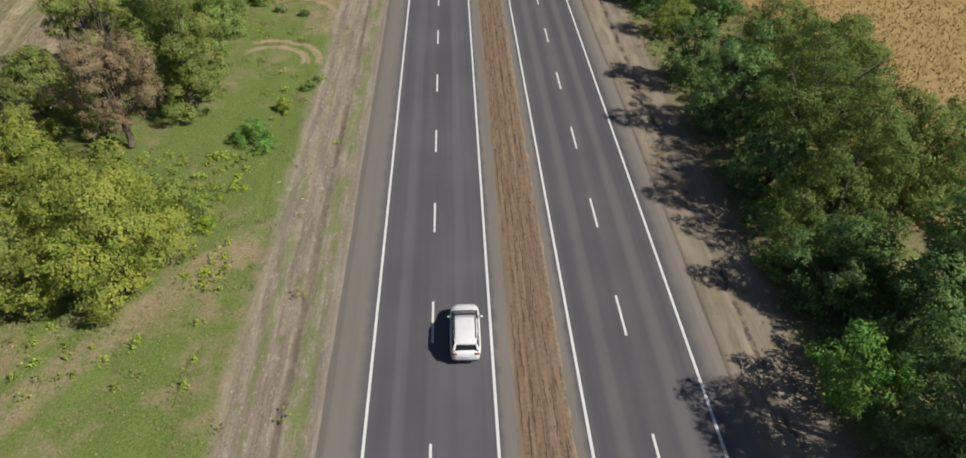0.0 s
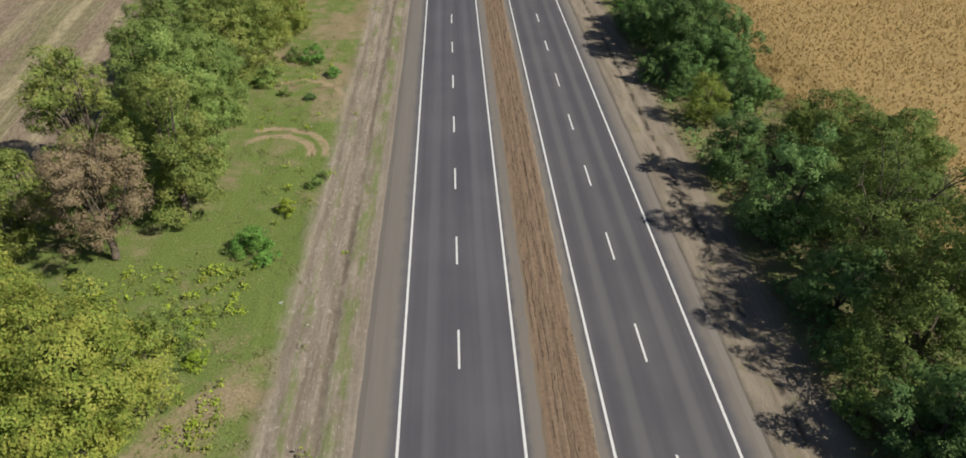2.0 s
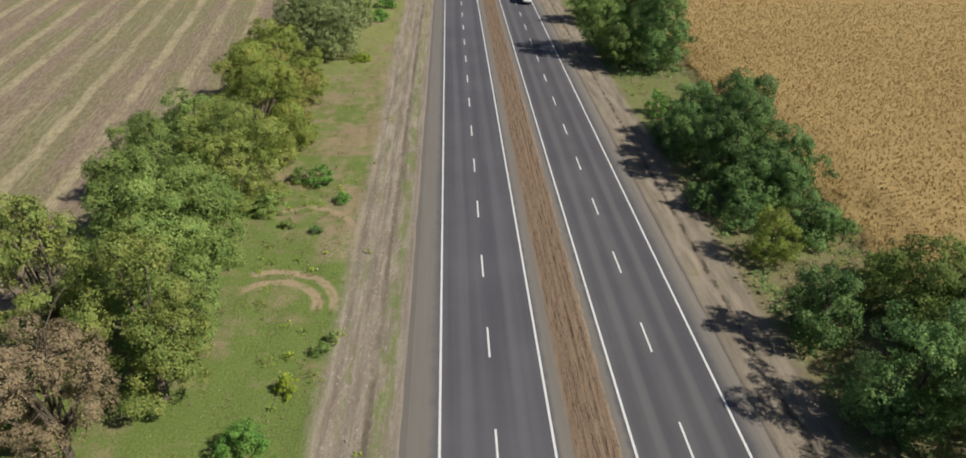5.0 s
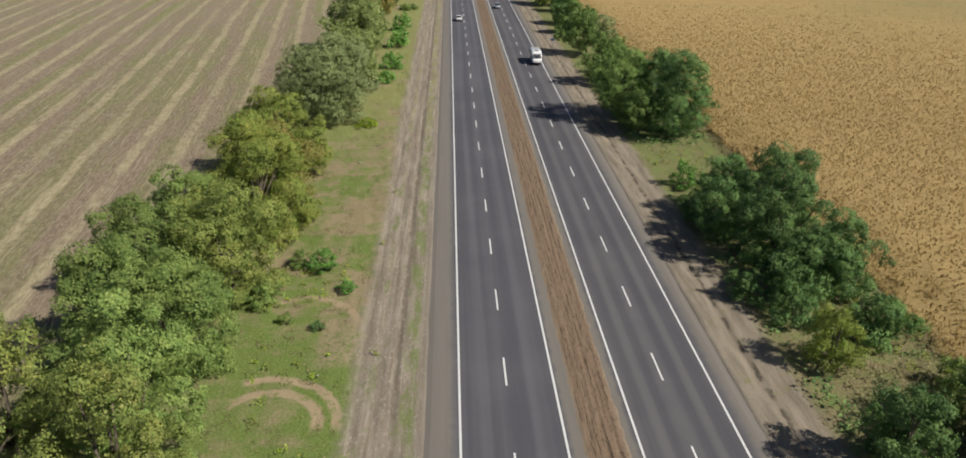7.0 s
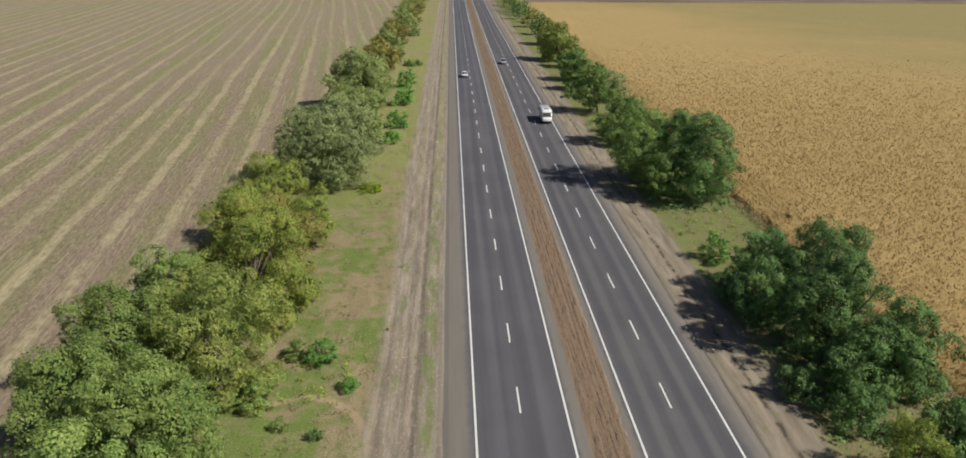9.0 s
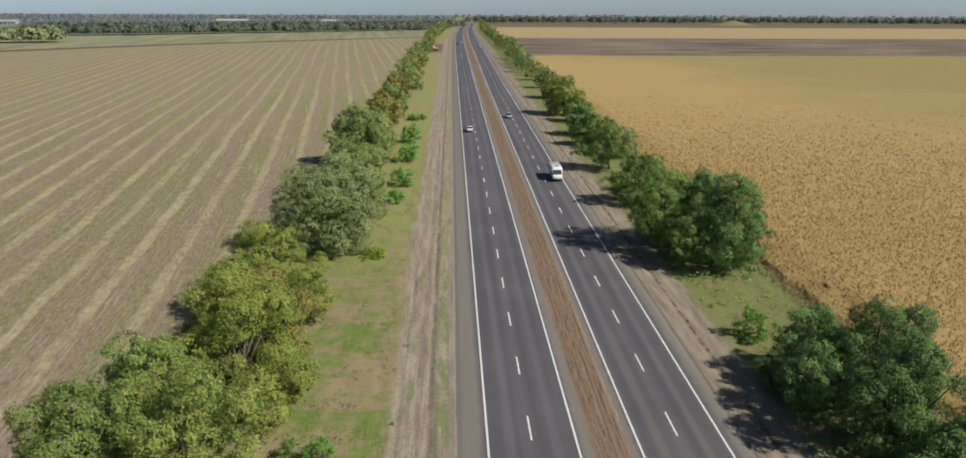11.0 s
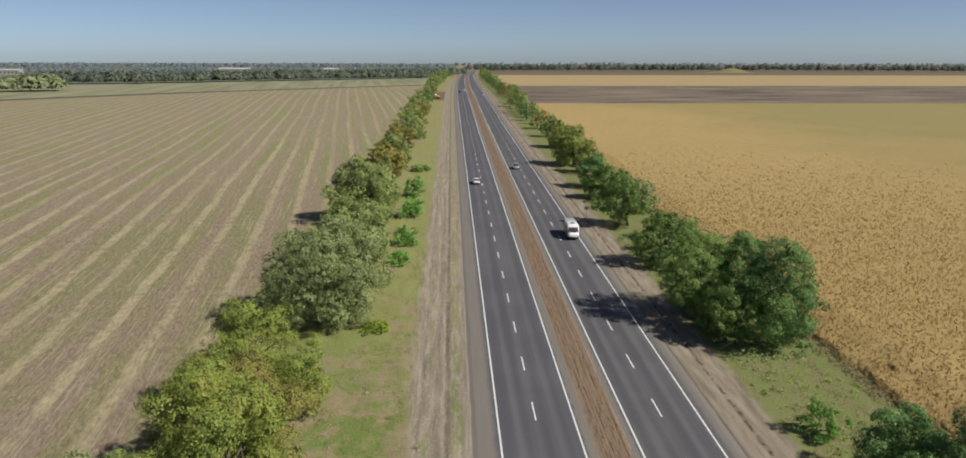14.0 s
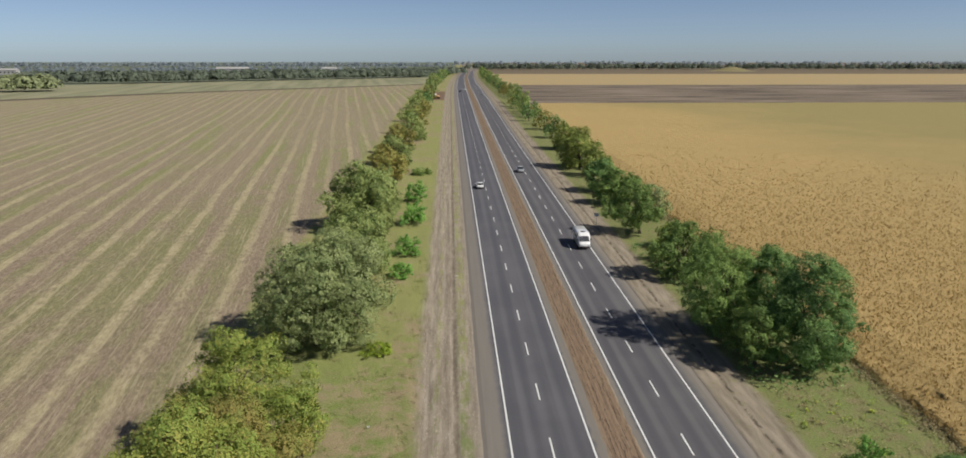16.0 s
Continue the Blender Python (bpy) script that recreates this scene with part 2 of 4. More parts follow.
    speck = n.noise(n.vec(bare_lane, n.math("MULTIPLY", y, 0.5), 7.0), 3.4, 2.0, 0.7)
    streaky = n.noise(n.vec(bare_lane, n.math("MULTIPLY", y, 0.05)), 1.5, 4.0, 0.7)
    stub = n.mix(n.step(clod, 0.33, 0.67), (0.168, 0.126, 0.09), (0.3, 0.24, 0.173))
    stub = n.mix(n.math("MULTIPLY", n.step(streaky, 0.48, 0.68), 0.45), stub, (0.31, 0.262, 0.17))
    strip_no = n.math("FLOOR", n.math("DIVIDE", lane, 3.2))
    regrown = n.noise(n.vec(n.math("MULTIPLY", strip_no, 5.37), n.math("MULTIPLY", y, 0.008), 3.0), 1.0, 1.0)
    regrown = n.math("ADD", n.math("MULTIPLY", regrown, 0.8), n.math("ADD", n.math("MULTIPLY", streaky, 0.3), n.math("MULTIPLY", big, 0.35)))
    greenish = n.math("MULTIPLY", n.step(regrown, 0.70, 0.87), n.step(y, 150, 320, 0.65, 1.0))
    stub = n.mix(greenish, stub, n.mix(n.step(clod, 0.36, 0.64), (0.14, 0.152, 0.06), (0.25, 0.245, 0.11)))
    stub = n.mix(n.math("MULTIPLY", n.step(speck, 0.6, 0.68), 0.55), stub, (0.4, 0.34, 0.235))
    stub = n.mix(n.math("MULTIPLY", n.step(speck, 0.40, 0.33), 0.45), stub, (0.1, 0.08, 0.055))
    wisp = n.noise(n.vec(bare_lane, n.math("MULTIPLY", y, 0.03), 2.0), 1.9, 3.0, 0.7)
    stub = n.mix(n.math("MULTIPLY", n.step(wisp, 0.56, 0.66), 0.5), stub, (0.4, 0.345, 0.225))
    straw = n.mix(n.step(clod, 0.34, 0.66), (0.285, 0.24, 0.145), (0.455, 0.395, 0.25))
    torn = n.math("ADD", saw, n.math("MULTIPLY", n.math("ADD", clod, streaky), 1.1))
    swath = n.math("MULTIPLY", n.step(torn, 2.15, 1.65), n.step(n.math("ADD", n.math("MULTIPLY", mid, 0.5), n.math("MULTIPLY", big, 0.5)), 0.36, 0.56, 0.2, 0.95))
    lane_no = n.math("FLOOR", n.math("DIVIDE", n.math("ADD", lane, 3.2), 6.4))
    luck = n.noise(n.vec(n.math("MULTIPLY", lane_no, 3.71), n.math("MULTIPLY", y, 0.006)), 1.0, 2.0)
    swath = n.math("MULTIPLY", swath, n.step(luck, 0.3, 0.6, 0.3, 1.0))
    stub = n.mix(n.step(y, 140, 380, 0.0, 0.22), stub, n.mix(clod, (0.262, 0.25, 0.145), (0.375, 0.352, 0.215)))
    swath = n.math("MULTIPLY", swath, n.step(y, 230, 520, 1.0, 0.75))
    field = n.mix(swath, stub, straw)
    far_l = n.mix(n.step(n.noise(n.vec(bare_lane, n.math("MULTIPLY", y, 0.05), 6.0), 0.12, 3.0), 0.35, 0.65), (0.2, 0.205, 0.125), (0.275, 0.265, 0.17))
    yl = n.math("SUBTRACT", y, n.math("MULTIPLY", u, 0.95))
    field = n.mix(n.step(yl, 815, 821), field, (0.1, 0.08, 0.06))
    field = n.mix(n.step(yl, 835, 842), field, far_l)
    field = n.mix(n.step(yl, 1125, 1160), field, (0.13, 0.15, 0.105))
    # right side: bare slope, litter, stubble strips far off
    bare = n.mix(n.step(n.noise(long_, 1.2, 5.0), 0.3, 0.7), (0.195, 0.163, 0.123), (0.312, 0.265, 0.203))
    bare = n.mix(n.math("MULTIPLY", n.step(fine, 0.54, 0.7), 0.55), bare, (0.17, 0.145, 0.1))
    bare = n.mix(n.math("MULTIPLY", n.step(n.noise(flat, 0.7, 5.0, 0.75), 0.56, 0.66), 0.6), bare, (0.2, 0.2, 0.09))
    bare = n.mix(n.step(us, 14.9, 13.4), bare, gravel)
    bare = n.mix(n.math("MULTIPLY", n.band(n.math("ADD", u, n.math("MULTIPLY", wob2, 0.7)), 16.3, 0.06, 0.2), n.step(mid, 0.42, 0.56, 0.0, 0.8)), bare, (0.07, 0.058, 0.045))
    litter = n.mix(n.step(fine, 0.35, 0.7), (0.165, 0.145, 0.075), (0.27, 0.228, 0.125))
    litter = n.mix(n.step(n.math("ADD", mid, n.step(y, 100, 112, 0.0, 0.1)), 0.38, 0.68), litter, n.mix(n.step(fine, 0.35, 0.7), (0.135, 0.165, 0.055), (0.23, 0.25, 0.095)))
    soil = n.mix(fine, (0.15, 0.115, 0.08), (0.28, 0.21, 0.13))
    stripe = n.noise(n.vec(n.math("MULTIPLY", u, 0.012), n.math("MULTIPLY", y, 0.1)), 1.0, 3.0)
    plough = n.mix(n.step(stripe, 0.35, 0.65), (0.1, 0.078, 0.062), (0.25, 0.205, 0.155))
    tan = n.mix(mid, (0.33, 0.25, 0.13), (0.41, 0.32, 0.17))
    yr = n.math("ADD", y, n.math("MULTIPLY", wob, 2.0))
    right_far = n.mix(n.step(yr, 498, 504), soil, plough)
    right_far = n.mix(n.step(yr, 770, 782), right_far, tan)
    right_far = n.mix(n.step(yr, 1300, 1330), right_far, (0.16, 0.13, 0.09))
    # from left to right
    c = n.mix(n.step(uw, -41.2, -39.4), field, grass)
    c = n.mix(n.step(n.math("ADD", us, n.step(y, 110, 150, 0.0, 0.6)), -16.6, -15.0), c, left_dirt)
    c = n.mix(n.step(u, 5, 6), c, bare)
    c = n.mix(n.step(us, 18.2, 19.8), c, litter)
    c = n.mix(n.step(uw, 31.5, 33.5), c, right_far)
    n.bump(n.math("ADD", fine, n.math("MULTIPLY", rut, 0.6)), 0.6, 0.12)
    return n.done(c, 0.95, 0.1)


def asphalt_material(name, dark, light, mids, verge):
    """mids: the middles of the two lanes, whose wheel paths are worn."""
    n = Net(name)
    p = n.pos()
    u = n.attr("across")
    y = n.xyz(p)[1]
    flat = n.vec(n.xyz(p)[0], y)
    grain = n.noise(flat, 22.0, 3.0, 0.8)
    streak = n.noise(n.vec(u, n.math("MULTIPLY", y, 0.012)), 0.8, 3.0, 0.5)
    patch = n.noise(flat, 0.12, 4.0)
    f = n.math("ADD", n.math("MULTIPLY", streak, 0.75), n.math("MULTIPLY", patch, 0.4))
    for m in mids:
        for w in (-0.85, 0.85):
            f = n.math("ADD", f, n.math("MULTIPLY", n.band(u, m + w, 0.18, 0.55), -0.07))
        f = n.math("ADD", f, n.math("MULTIPLY", n.band(u, m, 0.1, 0.5), 0.08))
    c = n.mix(n.step(f, 0.36, 0.8), dark, light)
    c = n.mix(n.math("MULTIPLY", n.step(grain, 0.5, 0.75), 0.35), c, tuple(1.6 * v for v in light))
    us = n.math("ADD", u, n.math("MULTIPLY_ADD", n.noise(flat, 0.8, 4.0), 0.7, -0.35))
    dust = n.mix(n.noise(n.vec(u, n.math("MULTIPLY", y, 0.05)), 2.0, 4.0), (0.162, 0.147, 0.127), (0.228, 0.204, 0.174))
    for lo, hi in verge:
        c = n.mix(n.math("MULTIPLY", n.step(us, lo, hi), 0.9), c, dust)
    n.bump(grain, 0.25, 0.01)
    return n.done(c, n.step(grain, 0.3, 0.8, 0.72, 0.9), 0.3)


def soil_material():
    n = Net("median_soil")
    p = n.pos()
    u = n.attr("across")
    y = n.xyz(p)[1]
    flat = n.vec(n.xyz(p)[0], y)
    f = n.noise(flat, 4.0, 5.0, 0.75)
    s = n.noise(n.vec(u, n.math("MULTIPLY", y, 0.02)), 3.0, 3.0)
    c = n.mix(n.step(f, 0.3, 0.7), (0.156, 0.109, 0.074), (0.24, 0.172, 0.117))
    c = n.mix(n.math("MULTIPLY", n.step(s, 0.48, 0.7), 0.4), c, (0.275, 0.21, 0.148))
    c = n.mix(n.math("MULTIPLY", n.step(n.noise(flat, 1.1, 4.0), 0.62, 0.72), 0.5), c, (0.14, 0.14, 0.06))
    c = n.mix(n.math("MULTIPLY", n.step(n.noise(n.vec(u, n.math("MULTIPLY", y, 0.18)), 5.0, 3.0, 0.65), 0.6, 0.68), 0.8), c, (0.07, 0.052, 0.038))
    # dark wavy lines paint in the shade that the shallow ruts hardly cast
    crooked = n.math("ADD", u, n.math("MULTIPLY", n.noise(n.vec(u, n.math("MULTIPLY", y, 0.4)), 1.6, 3.0), 0.45))
    furrow_shade = n.math("MULTIPLY", n.step(n.math("PINGPONG", crooked, 0.19), 0.05, 0.015), n.step(n.noise(n.vec(u, n.math("MULTIPLY", y, 0.12), 5.0), 2.5, 2.0), 0.44, 0.56))
    c = n.mix(n.math("MULTIPLY", furrow_shade, 0.85), c, (0.055, 0.04, 0.03))
    edge = n.math("ADD", n.step(n.math("ADD", u, n.math("MULTIPLY", f, 0.7)), 1.75, 1.15), n.step(n.math("ADD", u, n.math("MULTIPLY", f, 0.7)), 4.15, 4.5))
    c = n.mix(n.math("MULTIPLY", edge, 0.8), c, (0.3, 0.25, 0.185))
    n.bump(n.math("ADD", f, s), 0.4, 0.06)
    return n.done(c, 0.95, 0.1)


def paint_material():
    n = Net("road_paint")
    p = n.pos()
    w = n.noise(p, 2.2, 5.0, 0.7)
    s = n.noise(p, 14.0, 3.0)
    c = n.mix(n.step(w, 0.58, 0.72), (0.68, 0.68, 0.66), (0.5, 0.49, 0.47))
    c = n.mix(n.math("MULTIPLY", n.step(s, 0.6, 0.75), 0.35), c, (0.3, 0.3, 0.3))
    return n.done(c, 0.7, 0.3)


def corn_material(name):
    n = Net(name)
    p = n.pos()
    xyz = n.xyz(p)
    flat = n.vec(xyz[0], xyz[1])
    a, b = (0.348, 0.246, 0.102), (0.488, 0.355, 0.153)
    fine = n.noise(flat, 4.2, 4.0, 0.8)
    c = n.mix(n.step(fine, 0.36, 0.64), a, b)
    drift = n.noise(n.vec(xyz[0], n.math("MULTIPLY", xyz[1], 0.3)), 0.55, 5.0, 0.8)
    c = n.mix(n.math("MULTIPLY", n.step(drift, 0.45, 0.62), 0.18), c, tuple(0.72 * v for v in a))
    # brown dead-leaf specks, which also paint in the shaded gaps between plants
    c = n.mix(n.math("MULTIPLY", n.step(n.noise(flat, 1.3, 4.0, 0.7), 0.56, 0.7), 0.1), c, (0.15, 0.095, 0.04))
    # the far corner is still a little green
    g = n.math("ADD", n.math("ADD", n.math("MULTIPLY", xyz[0], 0.004), n.math("MULTIPLY", xyz[1], 0.0009)), n.math("MULTIPLY", n.noise(flat, 0.018, 3.0), 0.9))
    c = n.mix(n.math("MULTIPLY", n.step(g, 0.95, 1.6), 0.75), c, (0.245, 0.222, 0.092))
    c = n.mix(n.math("MULTIPLY", n.step(n.noise(flat, 0.16, 3.0), 0.66, 0.76), 0.5), c, (0.15, 0.16, 0.05))
    n.bump(n.noise(flat, 4.5, 4.0, 0.8), 0.6, 0.3)
    return n.done(c, 0.85, 0.15)


def bark_material(name, a, b):
    n = Net(name)
    p = n.xyz(n.pos())
    f = n.noise(n.vec(p[0], p[1], n.math("MULTIPLY", p[2], 0.25)), 9.0, 4.0)
    n.bump(f, 0.8, 0.05)
    return n.done(n.mix(n.step(f, 0.35, 0.65), a, b), 0.9, 0.15)


FIELD_SLANT = 0.14
GROUND = ground_material()
ASPHALT_L = asphalt_material("asphalt_left", (0.079, 0.078, 0.088), (0.122, 0.119, 0.128), (-5.6, -1.9), ((-7.5, -8.3), (-0.05, 0.4)))
ASPHALT_R = asphalt_material("asphalt_right", (0.08, 0.078, 0.086), (0.128, 0.123, 0.127), (6.7, 10.3), ((4.85, 4.4), (12.25, 13.3)))
SOIL, PAINT = soil_material(), paint_material()
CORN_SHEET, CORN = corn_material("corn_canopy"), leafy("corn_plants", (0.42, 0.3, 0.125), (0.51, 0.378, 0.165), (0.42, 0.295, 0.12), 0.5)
BARK = bark_material("bark", (0.07, 0.055, 0.04), (0.17, 0.14, 0.11))
BARK_PALE = bark_material("bark_pale", (0.2, 0.18, 0.15), (0.38, 0.35, 0.3))
LEAF = {
    "yellow": leafy("leaf_yellow_green", (0.205, 0.275, 0.052), (0.31, 0.345, 0.068), (0.375, 0.33, 0.085)),
    "sage": leafy("leaf_sage", (0.215, 0.29, 0.095), (0.285, 0.345, 0.115), (0.35, 0.36, 0.15)),
    "walnut": leafy("leaf_walnut", (0.19, 0.262, 0.058), (0.255, 0.3, 0.068), (0.335, 0.28, 0.08)),
    "olive": leafy("leaf_olive", (0.2, 0.272, 0.07), (0.285, 0.33, 0.085), (0.36, 0.34, 0.11)),
    "green": leafy("leaf_green", (0.172, 0.262, 0.072), (0.25, 0.335, 0.092), (0.33, 0.375, 0.118)),
    "dark": leafy("leaf_dark", (0.105, 0.2, 0.066), (0.178, 0.292, 0.09), (0.255, 0.355, 0.13)),
    "acacia": leafy("leaf_acacia", (0.125, 0.192, 0.052), (0.185, 0.25, 0.064), (0.245, 0.28, 0.088)),
    "mid": leafy("leaf_mid_green", (0.135, 0.22, 0.062), (0.195, 0.285, 0.078), (0.255, 0.325, 0.1)),
    # pale blue leaf tones, with the haze of distance put into the colour
    "haze": leafy("leaf_painted_haze_woods", (0.33, 0.375, 0.41), (0.345, 0.39, 0.425), (0.36, 0.4, 0.43), 0.6),
    "grey": leafy("leaf_grey_green", (0.22, 0.282, 0.112), (0.3, 0.35, 0.148), (0.39, 0.405, 0.2)),
    "bright": leafy("leaf_bright", (0.12, 0.29, 0.06), (0.2, 0.375, 0.08), (0.29, 0.43, 0.11)),
    "brown": leafy("leaf_brown", (0.3, 0.23, 0.14), (0.36, 0.28, 0.18), (0.27, 0.235, 0.1)),
    "rust": leafy("leaf_rust", (0.31, 0.275, 0.085), (0.265, 0.295, 0.08), (0.37, 0.265, 0.095)),
    # woodland green, paled and greyed in the colour to imitate haze
    "far": leafy("leaf_far_woods_hazed", (0.18, 0.22, 0.168), (0.21, 0.248, 0.184), (0.24, 0.268, 0.2), 0.5),
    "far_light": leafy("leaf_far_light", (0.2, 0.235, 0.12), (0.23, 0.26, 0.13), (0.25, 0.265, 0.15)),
    "pale": leafy("leaf_pale", (0.24, 0.335, 0.062), (0.315, 0.38, 0.082), (0.37, 0.38, 0.11)),
    "lime": leafy("leaf_lime", (0.27, 0.39, 0.045), (0.34, 0.43, 0.055), (0.4, 0.42, 0.07)),
}
WHITE_CAR = plain("white_car_paint", (0.78, 0.78, 0.77), 0.3, 0, 0.5, 0.03, 0.6)
SILVER_CAR = plain("silver_car_paint", (0.5, 0.52, 0.54), 0.35, 0.5, 0.5, 0.04, 0.5)
DARK_CAR = plain("dark_car_paint", (0.03, 0.035, 0.045), 0.3, 0.2, 0.5, 0.04, 0.6)
PALE_GLASS = plain("windscreen_glass", (0.13, 0.14, 0.15), 0.2, 0, 0.4, 0.05)
GLASS = plain("car_glass", (0.018, 0.022, 0.026), 0.16, 0, 0.3, 0.0)
RUBBER = plain("rubber", (0.02, 0.02, 0.02), 0.85)
RIM = plain("rim_alloy", (0.45, 0.45, 0.46), 0.4, 0.8)
RED = plain("red_lamp", (0.35, 0.02, 0.015), 0.25)
LAMP = plain("clear_lamp", (0.7, 0.7, 0.68), 0.15)
TRIM = plain("black_trim", (0.025, 0.025, 0.027), 0.6)
STEEL = plain("galvanised_steel", (0.5, 0.51, 0.52), 0.5, 0.6)
SIGN_WHITE = plain("sign_white", (0.75, 0.76, 0.78), 0.5)
SIGN_BLUE = plain("sign_blue", (0.05, 0.13, 0.4), 0.5)
MACHINE = plain("machine_paint", (0.42, 0.27, 0.13), 0.5, 0, 0.4, 0.15)
WALL = plain("far_wall", (0.43, 0.42, 0.41), 0.9)
ROOF = plain("far_roof", (0.4, 0.39, 0.385), 0.9)
PAPER = plain("paper_litter", (0.75, 0.74, 0.7), 0.9)

# ---------------------------------------------------------------- land, roads
def knots(*runs):
    out = []
    for lo, hi, step_ in runs:
        out += list(np.arange(lo, hi, step_))
    return np.array(out + [runs[-1][1]])


def land(X, Y):
    near = np.clip((X + 60) / 20, 0, 1) * np.clip((60 - X) / 20, 0, 1) * np.clip((400 - Y) / 100, 0, 1) * np.clip(np.minimum(np.abs(X + 10.3), np.abs(X - 14.3)) / 1.2, 0.35, 1)
    z = rise(Y) + near * (0.06 * wave(X, Y, 14, 6.0, 3) + 0.03 * wave(X, Y, 14, 1.6, 4))
    under = np.clip((X + 9.9) / 0.3, 0, 1) * np.clip((13.9 - X) / 0.3, 0, 1)
    z = z - 0.35 * under - 0.10 * np.clip((X - 15) / 3, 0, 1) - 0.08 * np.clip((-12 - X) / 2, 0, 1)
    for mid, w, d in ((-12.3, 0.25, 0.08), (-13.6, 0.35, 0.06), (-15.2, 0.35, 0.05), (16.1, 0.25, 0.09)):
        z = z - d * np.exp(-((X - mid - 0.12 * np.sin(Y * 0.21)) / w) ** 2)
    return X + bend(Y), z


xs = knots((-4600, -600, 400), (-600, -120, 40), (-120, -42, 3), (-42, -18, 0.7), (-18, -9.4, 0.25), (-9.4, 13.2, 2.825), (13.2, 20, 0.27), (20, 42, 0.8), (42, 120, 6), (120, 600, 40), (600, 4600, 400))
ys = knots((-400, 10, 20), (10, 180, 1.1), (180, 420, 3.5), (420, 900, 12), (900, 4800, 150))
v, f, u = sheet(xs, ys, land)
me = raw_mesh("ground", v, f, True)
across(me, u)
tagged(part("ground", me, GROUND), "flat farmland with grass verges and dirt tracks", "ground", kind="structure")


def strip(name, material, lo, hi, label, parent=None, skirt=0.12, crown=0.0, y0=-60, y1=1650):
    """A paved strip with a little camber and turned-down edges."""
    ex = np.unique(np.concatenate([np.linspace(lo, hi, 9), [lo + 0.3, lo + 0.7, hi - 0.3, hi - 0.7]]))
    ex = np.concatenate([[lo - 0.05], ex, [hi + 0.05]])
    yy = knots((y0, 400, 4), (400, y1, 12))

    def form(X, Y):
        z = rise(Y) + 0.03 + crown * (1 - ((X - (lo + hi) / 2) / ((hi - lo) / 2)) ** 2)
        outer = (lo + 0.7 - X) if lo < 0 else (X - hi + 0.7)
        z = z - 0.11 * np.clip(outer / 0.7, 0, 1)
        z = np.where((X < lo) | (X > hi), z - skirt, z)
        return X + bend(Y), z

    v_, f_, u_ = sheet(ex, yy, form)
    m_ = raw_mesh(name, v_, f_)
    across(m_, u_)
    ob = part(name, m_, material, parent)
    return tagged(ob, label, "road", kind="structure") if label else ob


road_l = strip("road_1", ASPHALT_L, -10.2, 1.05, "dark new asphalt carriageway with white markings", crown=0.03)
road_r = strip("road_2", ASPHALT_R, 4.0, 14.1, "dark asphalt carriageway with grey dusty shoulder", crown=0.03)


def road_top(x, y):
    lo, hi = (-10.2, 1.05) if x < 2.5 else (4.0, 14.1)
    return float(rise(y)) + 0.03 + 0.03 * (1 - ((x - (lo + hi) / 2) / ((hi - lo) / 2)) ** 2)


def line(road, x, width, label):
    yy = knots((-60, 400, 4), (400, 1650, 12))
    zz = np.array([road_top(x, b) for b in yy]) + 0.006
    v_ = []
    for b, z in zip(yy, zz):
        c = x + float(bend(b))
        v_ += [(c - width / 2, b, z - 0.004), (c - width / 2, b, z), (c + width / 2, b, z), (c + width / 2, b, z - 0.004)]
    k = np.arange(len(yy) - 1) * 4
    f_ = np.concatenate([np.stack([k + i, k + i + 1, k + i + 5, k + i + 4], 1) for i in range(3)])
    part("edge_line", raw_mesh("edge_line", v_, f_), PAINT, road, label)


for road, x in ((road_l, -7.41), (road_l, -0.1), (road_r, 4.94), (road_r, 12.1)):
    line(road, x, 0.17, "solid white edge line")


def median(X, Y):
    e = np.clip((X - 0.6) / 0.7, 0, 1) * np.clip((4.45 - X) / 0.7, 0, 1)
    ridges = 0.01 * wave(X, Y, 22, 0.7, 5) + 0.018 * wave(X, Y * 0.3, 14, 0.9, 6)
    for i, (mid, w, d) in enumerate(((1.45, 0.10, 0.05), (1.85, 0.08, 0.06), (2.2, 0.07, 0.05), (2.62, 0.10, 0.07), (2.95, 0.07, 0.05), (3.3, 0.09, 0.06), (3.68, 0.08, 0.05))):
        off = 0.10 * np.sin(Y * 0.05 + i) + 0.04 * np.sin(Y * 0.31 + 2 * i)
        d = 0.42 * d
        ridges = ridges - d * np.exp(-((X - mid - off) / w) ** 2) * (0.8 + 0.5 * np.sin(Y * 0.17 + 3 * i)) + 0.5 * d * np.exp(-((X - mid - off - 1.7 * w) / w) ** 2)
    return X + bend(Y), rise(Y) - 0.03 + e * (0.11 + ridges + 0.015 * wave(X, Y * 0.6, 12, 1.6, 15))


v, f, u = sheet(np.linspace(0.6, 4.45, 48), knots((-60, 16, 4), (16, 180, 0.45), (200, 400, 2), (400, 1650, 15)), median)
me = raw_mesh("median_strip", v, f, True)
across(me, u)
tagged(part("median_strip", me, SOIL), "bare brown rutted soil between the carriageways", "median", kind="structure")


